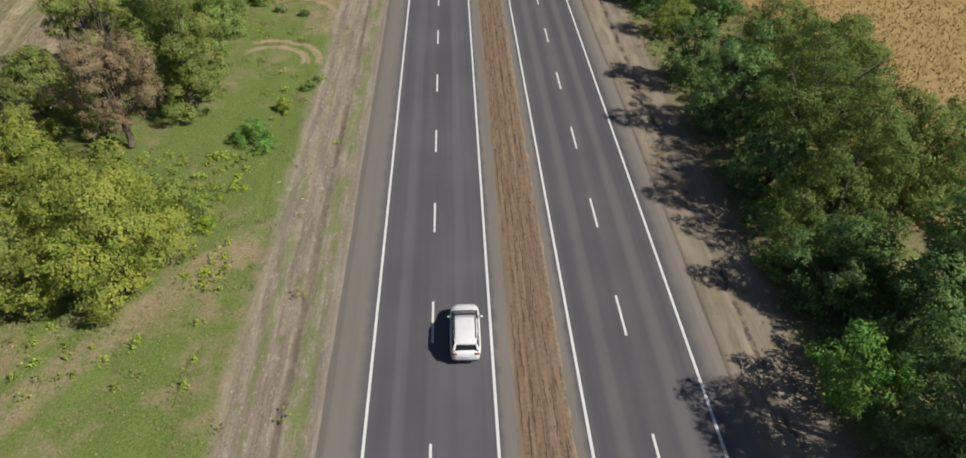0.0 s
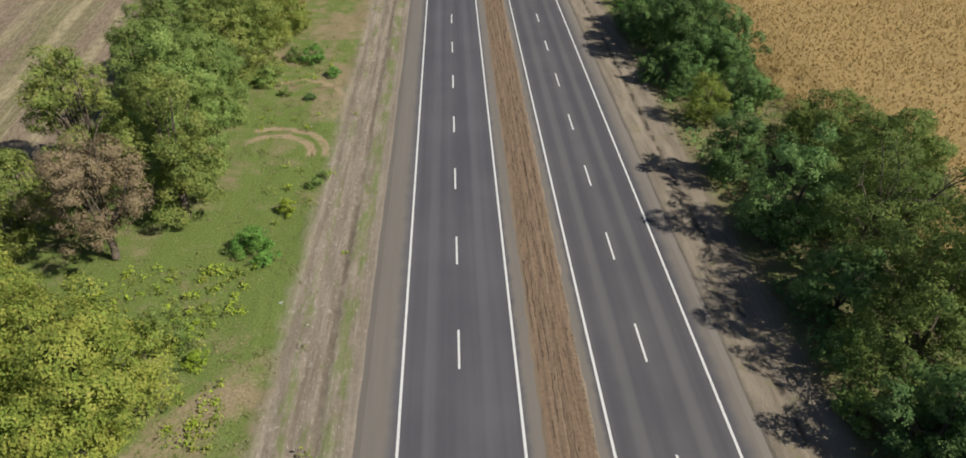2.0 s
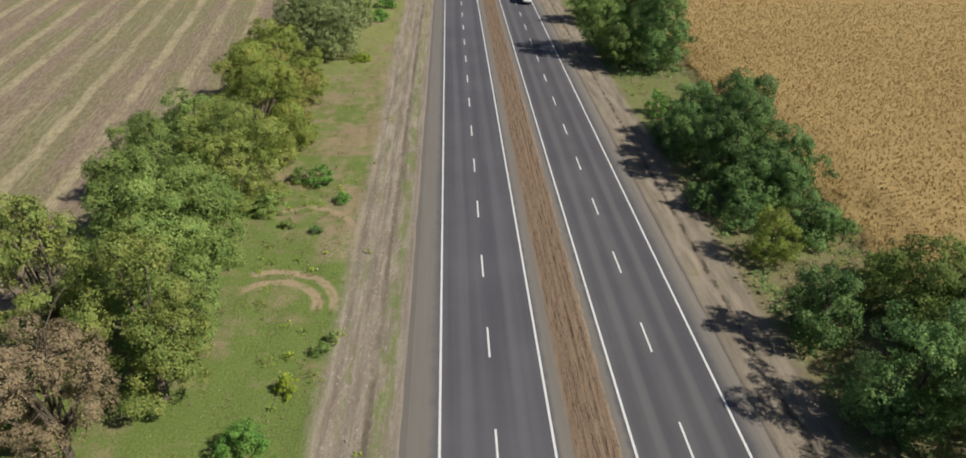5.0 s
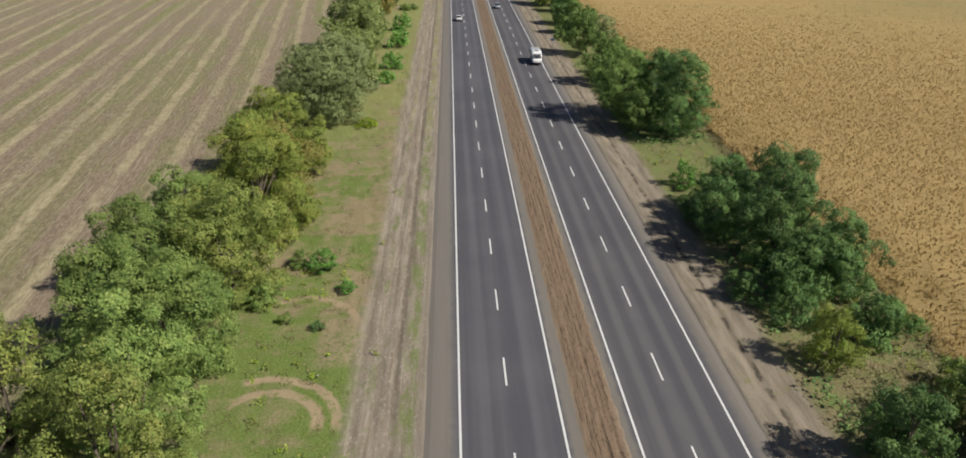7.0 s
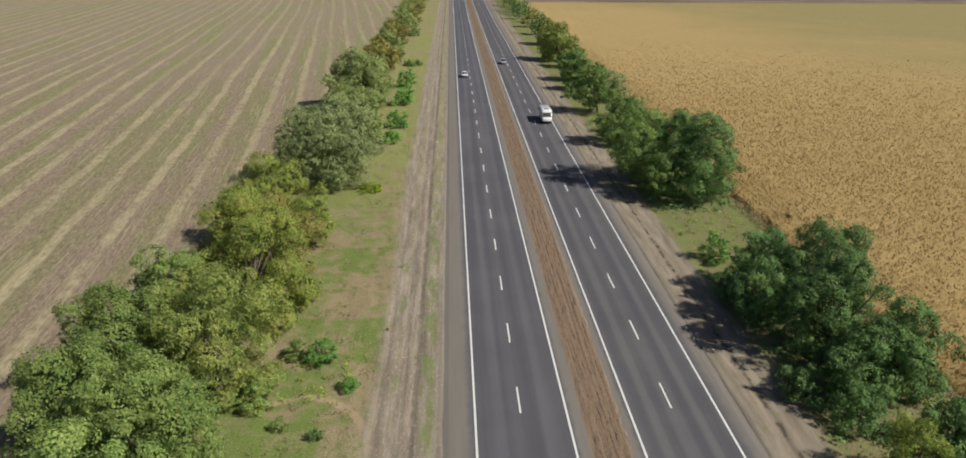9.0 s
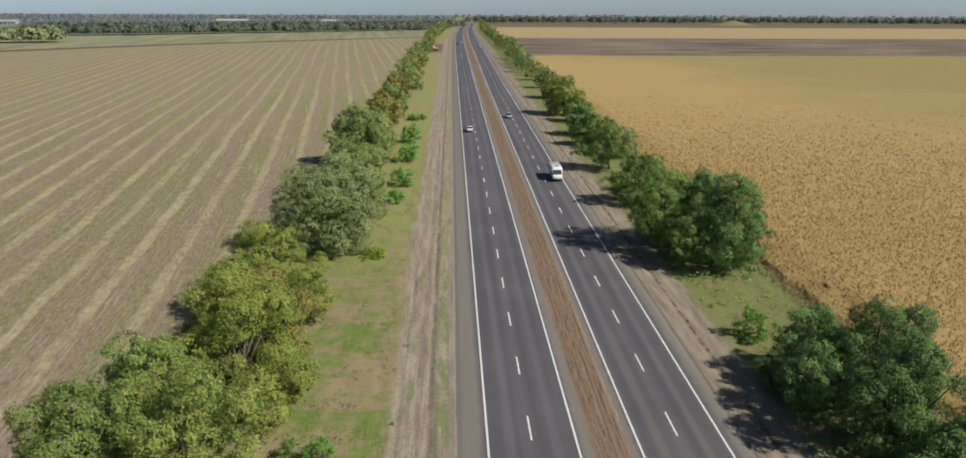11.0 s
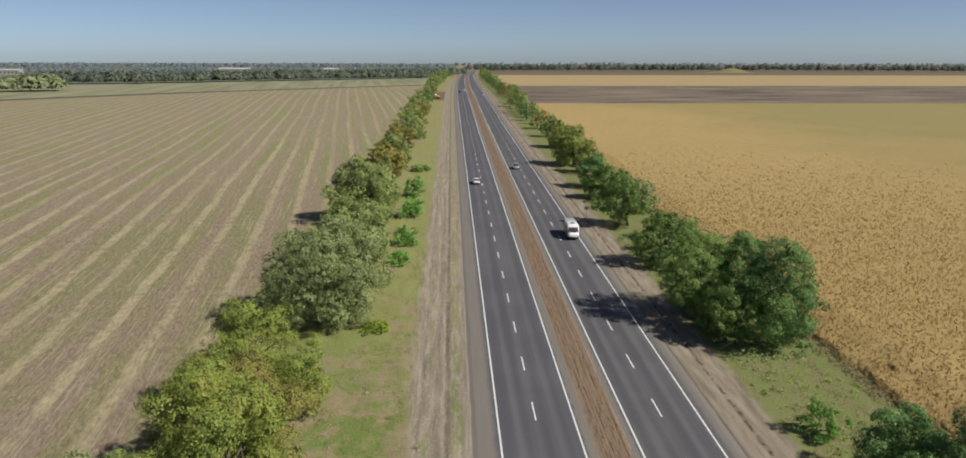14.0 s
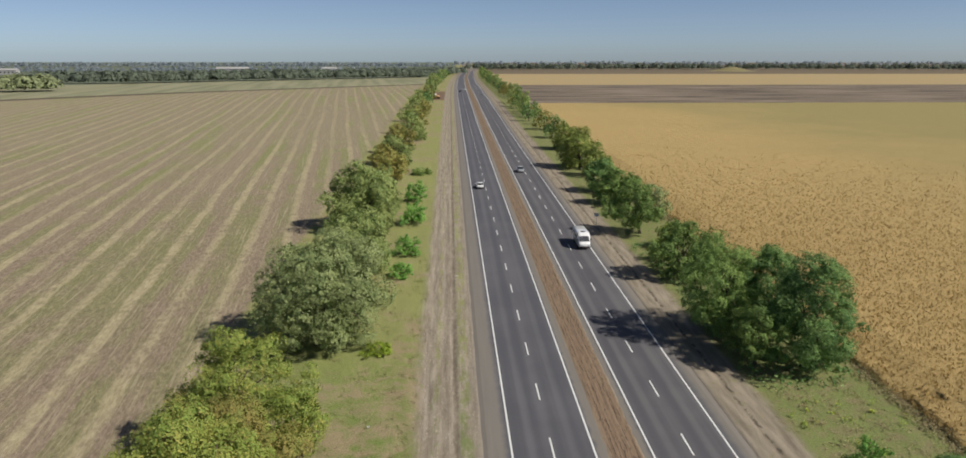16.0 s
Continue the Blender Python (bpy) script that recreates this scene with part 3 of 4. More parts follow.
# ---------------------------------------------------------------- maize field
def canopy(X, Y):
    e = (0.3 + 0.7 * np.clip((X - 33.0) / 6, 0, 1)) * np.clip((X - 32.95) / 0.4, 0, 1) * np.clip((Y + 20) / 3, 0, 1) * np.clip((502 - Y) / 3, 0, 1)
    near = np.clip((160 - X) / 60, 0.0, 1) * np.clip((300 - Y) / 90, 0.0, 1)
    z = rise(Y) - 0.1 + e * (1.52 - 0.1 * near + 0.06 * wave(X, Y, 14, 4.0, 11) + np.random.RandomState(14).normal(0, 0.025, X.shape))
    return X + bend(Y) + 0.5 * wave(X, Y, 8, 5, 13) * (X < 36), z


v, f, u = sheet(knots((33, 35, 0.4), (35, 95, 0.6), (95, 170, 1.1), (170, 320, 4), (320, 1400, 60)), knots((-20, 30, 5), (30, 70, 1.2), (70, 200, 0.75), (200, 502, 3.2)), canopy)
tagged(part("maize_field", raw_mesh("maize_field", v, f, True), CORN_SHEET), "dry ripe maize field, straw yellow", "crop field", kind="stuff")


def maize():
    """Dry plants: each a few drooping blades round a stalk; thinner sown, but larger, away from the road."""
    r = np.random.RandomState(21)
    gx_, gy_ = np.meshgrid(np.arange(32.9, 170, 0.72), np.arange(40, 380, 0.42))
    gx_, gy_ = gx_.ravel() + r.normal(0, 0.12, gx_.size), gy_.ravel() + r.uniform(-0.2, 0.2, gx_.size)
    away = np.hypot(gx_ + 8, gy_ - 60)
    keep = r.rand(len(gx_)) < np.clip((270 - away) / 190, 0, 0.85) ** 1.6
    px, py = gx_[keep], gy_[keep]
    big_ = np.full((len(px), 1), 0.85)
    drop = 0.85 * np.clip(1 - (px - 33.0) / 6, 0, 1)
    n_ = len(px)
    base = np.stack([px, py, rise(py) + 0.22 - drop], 1)
    vs, fs = [], []
    up = np.array([0, 0, 1.0])
    for i in range(4):
        a = r.uniform(0, 2 * math.pi, n_)
        d = np.stack([np.cos(a), np.sin(a), np.zeros(n_)], 1)
        s = np.stack([-np.sin(a), np.cos(a), np.zeros(n_)], 1)
        h = r.uniform(1.1, 1.45, n_)[:, None]
        w = 0.07 * big_ * r.uniform(0.7, 1.3, n_)[:, None]
        ln = r.uniform(0.25, 0.5, n_)[:, None] * big_ ** 0.6
        p0 = base + up * (h * 0.6)
        p1 = base + up * h + d * ln * 0.45
        p2 = base + up * (h - r.uniform(0.05, 0.4, n_)[:, None]) + d * ln
        k = i * n_ * 3 + np.arange(n_) * 3
        vs.append(np.stack([p1 - d * ln * 0.3 - s * w, p1 + s * w, p2 if i % 2 else p0 + d * ln * 0.7], 1).reshape(-1, 3))
        fs.append(np.stack([k, k + 1, k + 2], 1))
    return raw_mesh("maize", np.concatenate(vs), np.concatenate(fs))


tagged(part("maize_plants", maize(), CORN), "dry maize plants with drooping straw-coloured leaves", "maize", kind="stuff")


# ---------------------------------------------------------------- trees
def leaf_sprays(pts, out, size, r, flat=0.75):
    """Leaf sprays at pts, facing about along out."""
    n_ = len(pts)
    nrm = out + r.normal(0, flat, (n_, 3)) + np.array([0, 0, 0.25])
    nrm /= np.linalg.norm(nrm, axis=1)[:, None] + 1e-9
    t = np.cross(nrm, r.normal(0, 1, (n_, 3)))
    t /= np.linalg.norm(t, axis=1)[:, None] + 1e-9
    b = np.cross(nrm, t)
    s = (size * r.uniform(0.6, 1.35, n_))[:, None]
    w = s * r.uniform(0.3, 0.5, n_)[:, None]
    k = np.arange(n_) * 3
    v_ = np.stack([pts - t * s * 0.5 - b * w * 0.9, pts - t * s * 0.4 + b * w, pts + t * s * 0.6], 1).reshape(-1, 3)
    return v_, np.stack([k, k + 1, k + 2], 1)


def tube(bm, pts, radii, sides=5):
    rings = []
    for i, p in enumerate(pts):
        d = (pts[min(i + 1, len(pts) - 1)] - pts[max(i - 1, 0)]).normalized()
        q = d.to_track_quat("Z", "Y")
        rings.append([bm.verts.new(p + q @ Vector((radii[i] * math.cos(2 * math.pi * j / sides), radii[i] * math.sin(2 * math.pi * j / sides), 0))) for j in range(sides)])
    for a, b in zip(rings, rings[1:]):
        for j in range(sides):
            bm.faces.new((a[j], a[(j + 1) % sides], b[(j + 1) % sides], b[j]))
    bm.faces.new(rings[-1])
    bm.faces.new(rings[0][::-1])


def limb(bm, a, b, r0, r1, rnd, bow=0.12, steps=5):
    d = b - a
    off = Vector((rnd.uniform(-1, 1), rnd.uniform(-1, 1), rnd.uniform(0.0, 1))) * d.length * bow
    pts = [a + d * (i / steps) + off * math.sin(math.pi * i / steps) for i in range(steps + 1)]
    tube(bm, pts, [r0 + (r1 - r0) * i / steps for i in range(steps + 1)], 4)
    return pts


def tree_meshes(seed, h, rad, leaf, dens=1.0, low=0.04, lobes=46, sparse=0.0, bare=0, thick=1.0, airy=1.0, tip=(0.0, 0.0)):
    """Trunk with limbs, and a crown of leaf sprays on many uneven lobes."""
    r, rnd = np.random.RandomState(seed), random.Random(seed)
    mid, half = h * (1 + low) / 2, h * (1 - low) / 2
    cs, rs = [], []
    lean = r.normal(0, 0.12, 2) * rad + np.array(tip)
    for i in range(lobes):
        d = r.normal(0, 1, 3)
        d /= np.linalg.norm(d)
        q = r.uniform(0.3, 0.95) ** 0.6
        wide = 1.0 - 0.3 * max(0, d[2]) - 0.05 * max(0, -d[2])
        warp = 1 + 0.12 * math.sin(3 * math.atan2(d[1], d[0]) + seed) + r.normal(0, 0.08)
        c = np.array([d[0] * rad * q * wide * warp + lean[0], d[1] * rad * q * wide * warp + lean[1], mid + d[2] * half * q * 0.95])
        cs.append(c)
        rs.append(rad * r.uniform(0.14, 0.33) * airy)
    for i in range(int(lobes * 0.35 * (low < 0.1))):
        a = r.uniform(0, 2 * math.pi)
        q = rad * r.uniform(0.45, 0.85)
        cs.append(np.array([q * math.cos(a), q * math.sin(a), h * r.uniform(0.08, 0.34)]))
        rs.append(rad * r.uniform(0.16, 0.3))
    cs.append(np.array([lean[0], lean[1], mid + half * 0.3]))
    rs.append(rad * 0.5 * airy)
    cs, rs = np.array(cs), np.array(rs)
    P, N = [], []
    for i in range(len(cs)):
        area = 4 * math.pi * rs[i] ** 2
        n_ = int(dens * area * 0.55 / (leaf * leaf * 0.42) * (1 - sparse))
        # leaves gather in sprays, with gaps between
        k_ = max(7, int(area / (0.55 + 7 * leaf * leaf)))
        c_ = r.normal(0, 1, (k_, 3))
        c_ /= np.linalg.norm(c_, axis=1)[:, None]
        out_ = 0.86 + 0.22 * r.rand(k_) - 0.1 * r.rand(k_)
        pick = r.randint(0, k_, n_)
        spread_ = (0.17 + 0.55 * leaf) / max(rs[i], 0.3)
        d = c_[pick] + r.normal(0, 1, (n_, 3)) * min(spread_, 0.55)
        d /= np.linalg.norm(d, axis=1)[:, None]
        rr = out_[pick] + r.normal(0, 0.35 * min(spread_, 0.5), n_) + 0.16 * r.rand(n_) ** 9
        inner = r.rand(n_) < 0.16
        rr = np.where(inner, rr * r.uniform(0.5, 0.8, n_), rr)
        p = cs[i] + d * (rs[i] * rr)[:, None] * np.array([1, 1, 0.82])
        gap = np.linalg.norm((p[:, None, :] - cs[None]) / np.array([1, 1, 0.82]), axis=2) / rs[None]
        gap[:, i] = 9
        keep = (gap.min(1) > 0.68) & (p[:, 2] > 0.08 * h * (low > 0.05) + 0.05) & ((d[:, 2] > -0.55) | (r.rand(n_) < 0.5))
        P.append(p[keep])
        N.append(d[keep])
    P, N = np.concatenate(P), np.concatenate(N)
    v_, f_ = leaf_sprays(P, N, leaf, r, 0.34)
    crown = raw_mesh("crown", v_, f_)
    bm = bmesh.new()
    base_r = (0.022 * h + 0.05) * thick
    fork = Vector((lean[0] * 0.3, lean[1] * 0.3, h * max(0.12, low + 0.1)))
    tube(bm, [Vector((0, 0, -0.3)), Vector((0, 0, 0.15)), fork * 0.5 + Vector((r.normal(0, 0.08), r.normal(0, 0.08), 0)), fork], [base_r * 1.5, base_r * 1.15, base_r, base_r * 0.85], 8)
    order = np.argsort(-rs)[: 9 if h > 6 else 6]
    for i in order:
        pts = limb(bm, fork, Vector(cs[i]), base_r * 0.55, base_r * 0.12, rnd)
        for _ in range(2):
            j = rnd.randrange(len(cs))
            if (Vector(cs[j]) - pts[3]).length < rad * 0.8:
                limb(bm, pts[3], Vector(cs[j]), base_r * 0.22, 0.02, rnd, steps=3)
    for i in range(bare):
        a = rnd.uniform(0, 6.28)
        tip = Vector((lean[0] + rad * rnd.uniform(0.2, 0.95) * math.cos(a), lean[1] + rad * rnd.uniform(0.2, 0.95) * math.sin(a), mid + half * rnd.uniform(0.45, 1.0)))
        pts = limb(bm, fork + (tip - fork) * 0.3, tip, base_r * 0.28, 0.025, rnd, 0.16)
        for _ in range(4):
            q = pts[rnd.choice((2, 3, 4))]
            limb(bm, q, q + Vector((rnd.uniform(-1, 1), rnd.uniform(-1, 1), rnd.uniform(-0.1, 0.8))) * rad * 0.3, 0.03, 0.012, rnd, steps=3)
    return bm_mesh("trunk", bm, True), crown


def tree(x, y, h, rad, tone, seed, label, leaf=0.36, name="tree", category="tree", group="", bark=None, **more):
    t_mesh, c_mesh = tree_meshes(seed, h, rad, leaf * (0.445 if y < 125 else 0.5 if y < 160 else 0.72), **more)
    ob = root(name, at(x, y, -0.05), label, category, group)
    part("trunk", t_mesh, bark or BARK, ob)
    part("crown", c_mesh, LEAF[tone], ob)
    return ob


LEFT_ROW, RIGHT_ROW = "trees along the left field", "trees along the maize field"
W = "broad roadside walnut tree with yellowing leaves"
for x, y, h, rad, tone, label, leaf, more in (
    (-25.8, 38.0, 9.5, 5.8, "yellow", W, 0.33, {}),
    (-33.5, 35.5, 9.0, 5.0, "olive", "broad olive-green roadside tree", 0.36, {}),
    (-34.5, 46.0, 8.0, 4.2, "yellow", W, 0.36, {}),
    (-37.5, 58.0, 8.0, 3.6, "olive", "small olive-green tree at the field edge", 0.36, {}),
    (-30.0, 55.6, 10.6, 4.4, "brown", "half-dead tree with thin brown leaves", 0.27, dict(sparse=0.22, bare=12, thick=1.0, airy=0.78, low=0.12)),
    (-26.4, 61.5, 14.4, 3.6, "olive", "tall dense olive-green tree on the verge", 0.34, {}),
    (-27.6, 68.0, 13.6, 3.8, "green", "tall dense olive-green tree on the verge", 0.34, {}),
    (-36.2, 68.5, 12.6, 4.0, "olive", "tall olive-green tree at the field edge", 0.36, {}),
    (-29.0, 79.0, 10.5, 4.6, "green", "bushy green tree on the verge", 0.36, {}),
    (-35.0, 80.0, 10.0, 4.7, "green", "bushy green tree at the field edge", 0.38, {}),
    (-34.4, 90.0, 10.3, 4.8, "green", "bushy green tree at the field edge", 0.38, {}),
    (-28.6, 91.5, 12.0, 4.5, "olive", "tall olive-green tree on the verge", 0.36, {}),
    (-33.5, 99.0, 9.5, 4.2, "green", "bushy green tree at the field edge", 0.38, {}),
    (-28.9, 104.0, 12.3, 5.5, "walnut", W, 0.36, {}),
    (-29.7, 113.0, 11.0, 5.0, "rust", "walnut tree turning rusty yellow", 0.38, {}),
    (-29.2, 121.5, 11.2, 5.4, "walnut", W, 0.38, {}),
    (-28.7, 146.8, 13.8, 6.3, "grey", "large round grey-green willow-like tree", 0.42, dict(lobes=75, airy=1.1)),
    (-27.3, 176.0, 9.8, 5.2, "sage", "broad olive-green roadside tree", 0.46, {}),
    (-29.2, 166.0, 9.5, 5.0, "sage", "broad olive-green roadside tree", 0.46, {}),
    (-29.9, 205.0, 12.8, 6.2, "sage", "large grey-green roadside tree", 0.5, dict(lobes=75, airy=1.1)),
    (-28.5, 226.0, 9.0, 4.4, "sage", "leafy grey-green roadside tree", 0.5, {}),
    (-29.6, 257.0, 9.3, 5.0, "rust", "roadside tree turning brown", 0.55, {}),
    (-30.0, 309.0, 10.0, 4.8, "rust", "roadside tree turning brown", 0.6, {}),
    (-29.0, 285.0, 8.5, 4.6, "sage", "leafy grey-green roadside tree", 0.6, {}),
):
    tree(x, y, h * 1.04, rad * 1.12, tone, 1000 + int(abs(x) * 13 + y * 7), label, leaf, group=LEFT_ROW, **more)

for x, y, h, rad, tone, label, leaf, more in (
    (21.3, 27.0, 5.6, 3.0, "bright", "leafy bright green sapling by the road slope", 0.4, dict(low=0.05, lobes=44, sparse=0.2, airy=0.72)),
    (26.5, 30.0, 8.0, 4.6, "dark", "dark green roadside tree", 0.36, dict(low=0.08)),
    (34.0, 46.5, 9.0, 5.0, "acacia", "spreading olive-green acacia tree", 0.34, dict(airy=0.85)),
    # these two stand off to the right out of view, added to shade the undergrowth
    (30.5, 31.5, 11.0, 5.0, "dark", "tall dark green acacia added out of view for shade", 0.38, {}),
    (31.0, 20.0, 10.5, 5.0, "dark", "tall dark green acacia added out of view for shade", 0.42, {}),
    (22.4, 35.0, 7.4, 3.2, "dark", "dark green roadside thicket tree", 0.34, {}),
    (22.6, 47.0, 6.4, 2.9, "dark", "dark green roadside thicket tree", 0.34, {}),
    (22.6, 57.0, 11.2, 3.8, "dark", "thin dark green acacia leaning over the slope", 0.32, dict(sparse=0.25, airy=0.8)),
    (24.5, 20.5, 13.0, 5.0, "dark", "dark green roadside thicket tree", 0.34, {}),
    (30.0, 57.5, 9.0, 4.8, "acacia", "spreading olive-green acacia tree", 0.34, dict(sparse=0.15)),
    (25.6, 50.5, 10.8, 6.4, "acacia", "spreading airy acacia with bare grey branches", 0.3, dict(sparse=0.4, bare=11, lobes=60, thick=1.5, airy=0.7, low=0.18, tip=(3.0, 1.0))),
    (25.0, 41.6, 13.0, 5.3, "acacia", "spreading olive-green acacia tree", 0.32, dict(sparse=0.2, lobes=60, airy=0.75)),
    (29.5, 68.0, 7.8, 4.6, "acacia", "olive-green acacia with thin crown", 0.34, dict(sparse=0.15)),
    (34.5, 63.0, 8.0, 4.8, "acacia", "green acacia beside the maize", 0.36, {}),
    (21.5, 66.0, 7.6, 2.8, "dark", "dark green leafy shrub under the acacias", 0.34, dict(low=0.03)),
    (22.5, 77.8, 5.8, 2.5, "pale", "upright yellow-green bush on the slope", 0.28, dict(low=0.03, sparse=0.25, airy=0.8, lobes=60)),
    (25.0, 95.5, 10.8, 4.8, "dark", "dark green acacia tree", 0.36, dict(lobes=60, bare=3, airy=0.95)),
    (27.8, 103.0, 10.6, 4.6, "dark", "dark green acacia beside the maize", 0.36, {}),
    (24.6, 108.0, 7.6, 3.7, "dark", "dark green acacia on the slope", 0.36, {}),
    (28.2, 89.5, 8.4, 3.9, "dark", "green acacia beside the maize", 0.36, {}),
    (21.5, 102.0, 7.0, 3.3, "dark", "dark green acacia on the slope", 0.36, dict(low=0.06)),
    (24.6, 89.0, 7.4, 3.8, "dark", "dark green acacia on the slope", 0.36, dict(low=0.03)),
    (28.0, 82.0, 4.2, 2.8, "dark", "low green acacia with grey twigs", 0.36, dict(bare=4)),
    (21.6, 117.0, 3.6, 2.2, "bright", "small bright green bush on the slope", 0.34, dict(low=0.02, lobes=34, airy=0.62)),
    (21.2, 138.6, 7.4, 3.3, "mid", "round-headed green tree with bare lower trunk", 0.38, dict(low=0.12, lobes=50)),
    (26.5, 138.3, 13.0, 5.2, "dark", "dense dark green round tree", 0.4, dict(low=0.02, lobes=70)),
    (21.6, 147.5, 14.0, 5.9, "mid", "tall round-headed green tree", 0.4, dict(low=0.08)),
    (26.8, 148.0, 12.2, 5.0, "dark", "dense dark green round tree", 0.42, {}),
    (22.6, 171.0, 9.4, 4.6, "mid", "leafy green roadside tree", 0.44, dict(low=0.08)),
    (25.6, 188.0, 5.0, 2.8, "pale", "yellow-green bush among the trees", 0.42, dict(low=0.03)),
    (23.5, 199.0, 9.8, 5.0, "mid", "leafy green roadside tree", 0.48, dict(low=0.1)),
    (29.5, 212.0, 7.2, 4.2, "grey", "thin grey-green tree beside the maize", 0.48, dict(sparse=0.3, bare=3)),
    (25.0, 226.0, 8.6, 5.2, "mid", "leafy green roadside tree", 0.5, {}),
    (24.8, 240.0, 8.0, 4.5, "dark", "dark green roadside tree", 0.52, {}),
    (26.0, 277.0, 11.5, 6.8, "olive", "broad olive-green walnut tree", 0.55, {}),
    (27.0, 262.0, 8.2, 4.5, "olive", "broad olive-green roadside tree", 0.55, {}),
    (27.0, 318.0, 9.5, 5.2, "olive", "broad olive-green roadside tree", 0.6, {}),
):
    tree(x, y, h, rad, tone, 3000 + int(abs(x) * 13 + y * 7), label, leaf, group=RIGHT_ROW, **more)

# the rows go on to the skyline: a few trees, repeated
far_kinds = [tree(-27, 340, 11.5, 4.8, "sage", 301, "grey-green tree in the far row", 0.95, lobes=26, dens=0.5),
             tree(27, 350, 10.5, 5.0, "dark", 302, "dark green tree in the far row", 0.95, lobes=26, dens=0.5),
             tree(-29, 362, 12.5, 4.9, "green", 303, "green tree in the far row", 0.95, lobes=26, dens=0.5),
             tree(27.5, 378, 9.0, 5.0, "rust", 304, "browning tree in the far row", 0.95, lobes=26, dens=0.5)]
rr = random.Random(9)
for side, start in ((-27.5, 378), (27.0, 398)):
    y = start
    while y < 1500:
        k = rr.choice(far_kinds if y < 620 else far_kinds[:3])
        c = copy_thing(k, at(side + rr.uniform(-2.5, 2.5), y, -0.05, rr.uniform(0, 360)))
        c["group"] = LEFT_ROW if side < 0 else RIGHT_ROW
        s = rr.uniform(0.65, 1.08)
        c.scale = (s * 0.85, s * 0.85, s * rr.uniform(0.9, 1.1))
        y += rr.uniform(9, 18) if y < 620 else rr.uniform(11, 19)

# bushes of the verge
for x, y, h, rad, tone, label, leaf in (
    (-18.1, 61.7, 1.3, 0.95, "lime", "small yellow-green bush in the grass", 0.2),
    (-19.8, 56.4, 2.2, 1.6, "bright", "round bright green bush in the grass", 0.24),
    (-18.6, 54.6, 1.0, 1.1, "bright", "low bright green bush in the grass", 0.22),
    (-16.3, 66.0, 1.0, 0.8, "green", "low green weed bush by the track", 0.2),
    (-15.7, 67.3, 0.8, 0.6, "green", "low green weed bush by the track", 0.2),
    (-23.0, 45.5, 3.0, 1.9, "green", "leafy green bush beside the walnut", 0.28),
    (-20.6, 43.8, 1.3, 0.9, "lime", "small yellow-green bush in the grass", 0.2),
    (-20.7, 95.6, 2.7, 1.6, "bright", "leafy bright green bush on the verge", 0.26),
    (-23.2, 96.4, 1.8, 1.3, "green", "leafy green bush on the verge", 0.26),
    (-17.9, 91.2, 1.2, 1.0, "bright", "low bright green bush on the verge", 0.22),
    (-24.8, 89.0, 2.2, 1.9, "green", "low green thicket under the trees", 0.28),
    (-22.5, 85.8, 0.9, 0.8, "green", "low green weed bush in the grass", 0.2),
    (-19.6, 84.6, 0.8, 0.7, "dark", "low dark weed bush in the grass", 0.2),
    (-24.4, 107.5, 3.2, 1.9, "olive", "olive-green shrub beside the walnuts", 0.28),
    (-21.3, 144.6, 1.0, 2.1, "lime", "low patch of bright green leaves", 0.26),
    (-20.4, 173.0, 2.6, 2.1, "bright", "bright green bush on the verge", 0.34),
    (-20.3, 185.5, 3.6, 2.6, "bright", "bright green bush on the verge", 0.36),
    (-20.6, 208.0, 4.4, 3.2, "bright", "large bright green bush on the verge", 0.4),
    (-20.9, 231.0, 4.6, 3.2, "bright", "large bright green bush on the verge", 0.42),
    (-20.8, 267.0, 1.8, 3.0, "green", "low green bush on the verge", 0.45),
    (-24.0, 344.0, 4.5, 2.8, "green", "green bush in the far verge", 0.6),
    (20.0, 38.0, 2.0, 1.6, "green", "green undergrowth shrub in the shade", 0.3),
    (21.0, 43.0, 2.6, 2.0, "dark", "dark undergrowth shrub in the shade", 0.32),
    (22.0, 56.5, 3.2, 2.2, "dark", "dark undergrowth shrub in the shade", 0.32),
    (24.5, 36.0, 3.4, 2.6, "dark", "dark undergrowth shrub in the shade", 0.32),
    (26.5, 58.5, 2.6, 2.0, "green", "green undergrowth shrub among acacias", 0.3),
    (23.0, 69.0, 3.2, 2.0, "dark", "dark undergrowth shrub in the shade", 0.32),
    (20.2, 106.0, 4.2, 2.2, "dark", "dark leafy shrub on the slope", 0.32),
    (28.0, 112.0, 2.0, 1.6, "olive", "olive-green shrub beside the maize", 0.3),
    (30.5, 74.0, 3.0, 2.2, "green", "green shrub beside the maize", 0.32),
    (31.5, 94.0, 3.2, 2.0, "dark", "dark shrub beside the maize", 0.34),
    (19.5, 88.5, 3.2, 1.9, "dark", "dark undergrowth shrub in the shade", 0.32),
    (22.3, 84.5, 3.8, 2.4, "dark", "dark undergrowth shrub in the shade", 0.3),
    (26.0, 174.0, 4.0, 2.6, "green", "green shrub beside the maize", 0.4),
    (22.0, 181.0, 3.2, 2.2, "green", "green shrub on the slope", 0.4),
):
    tree(x, y, h, rad, tone, 5000 + int(abs(x) * 13 + y * 7), label, leaf, "bush", "bush", low=0.0, lobes=18 if h < 1.5 else 34, airy=0.95 if h < 1.5 else 0.72, thick=0.5)


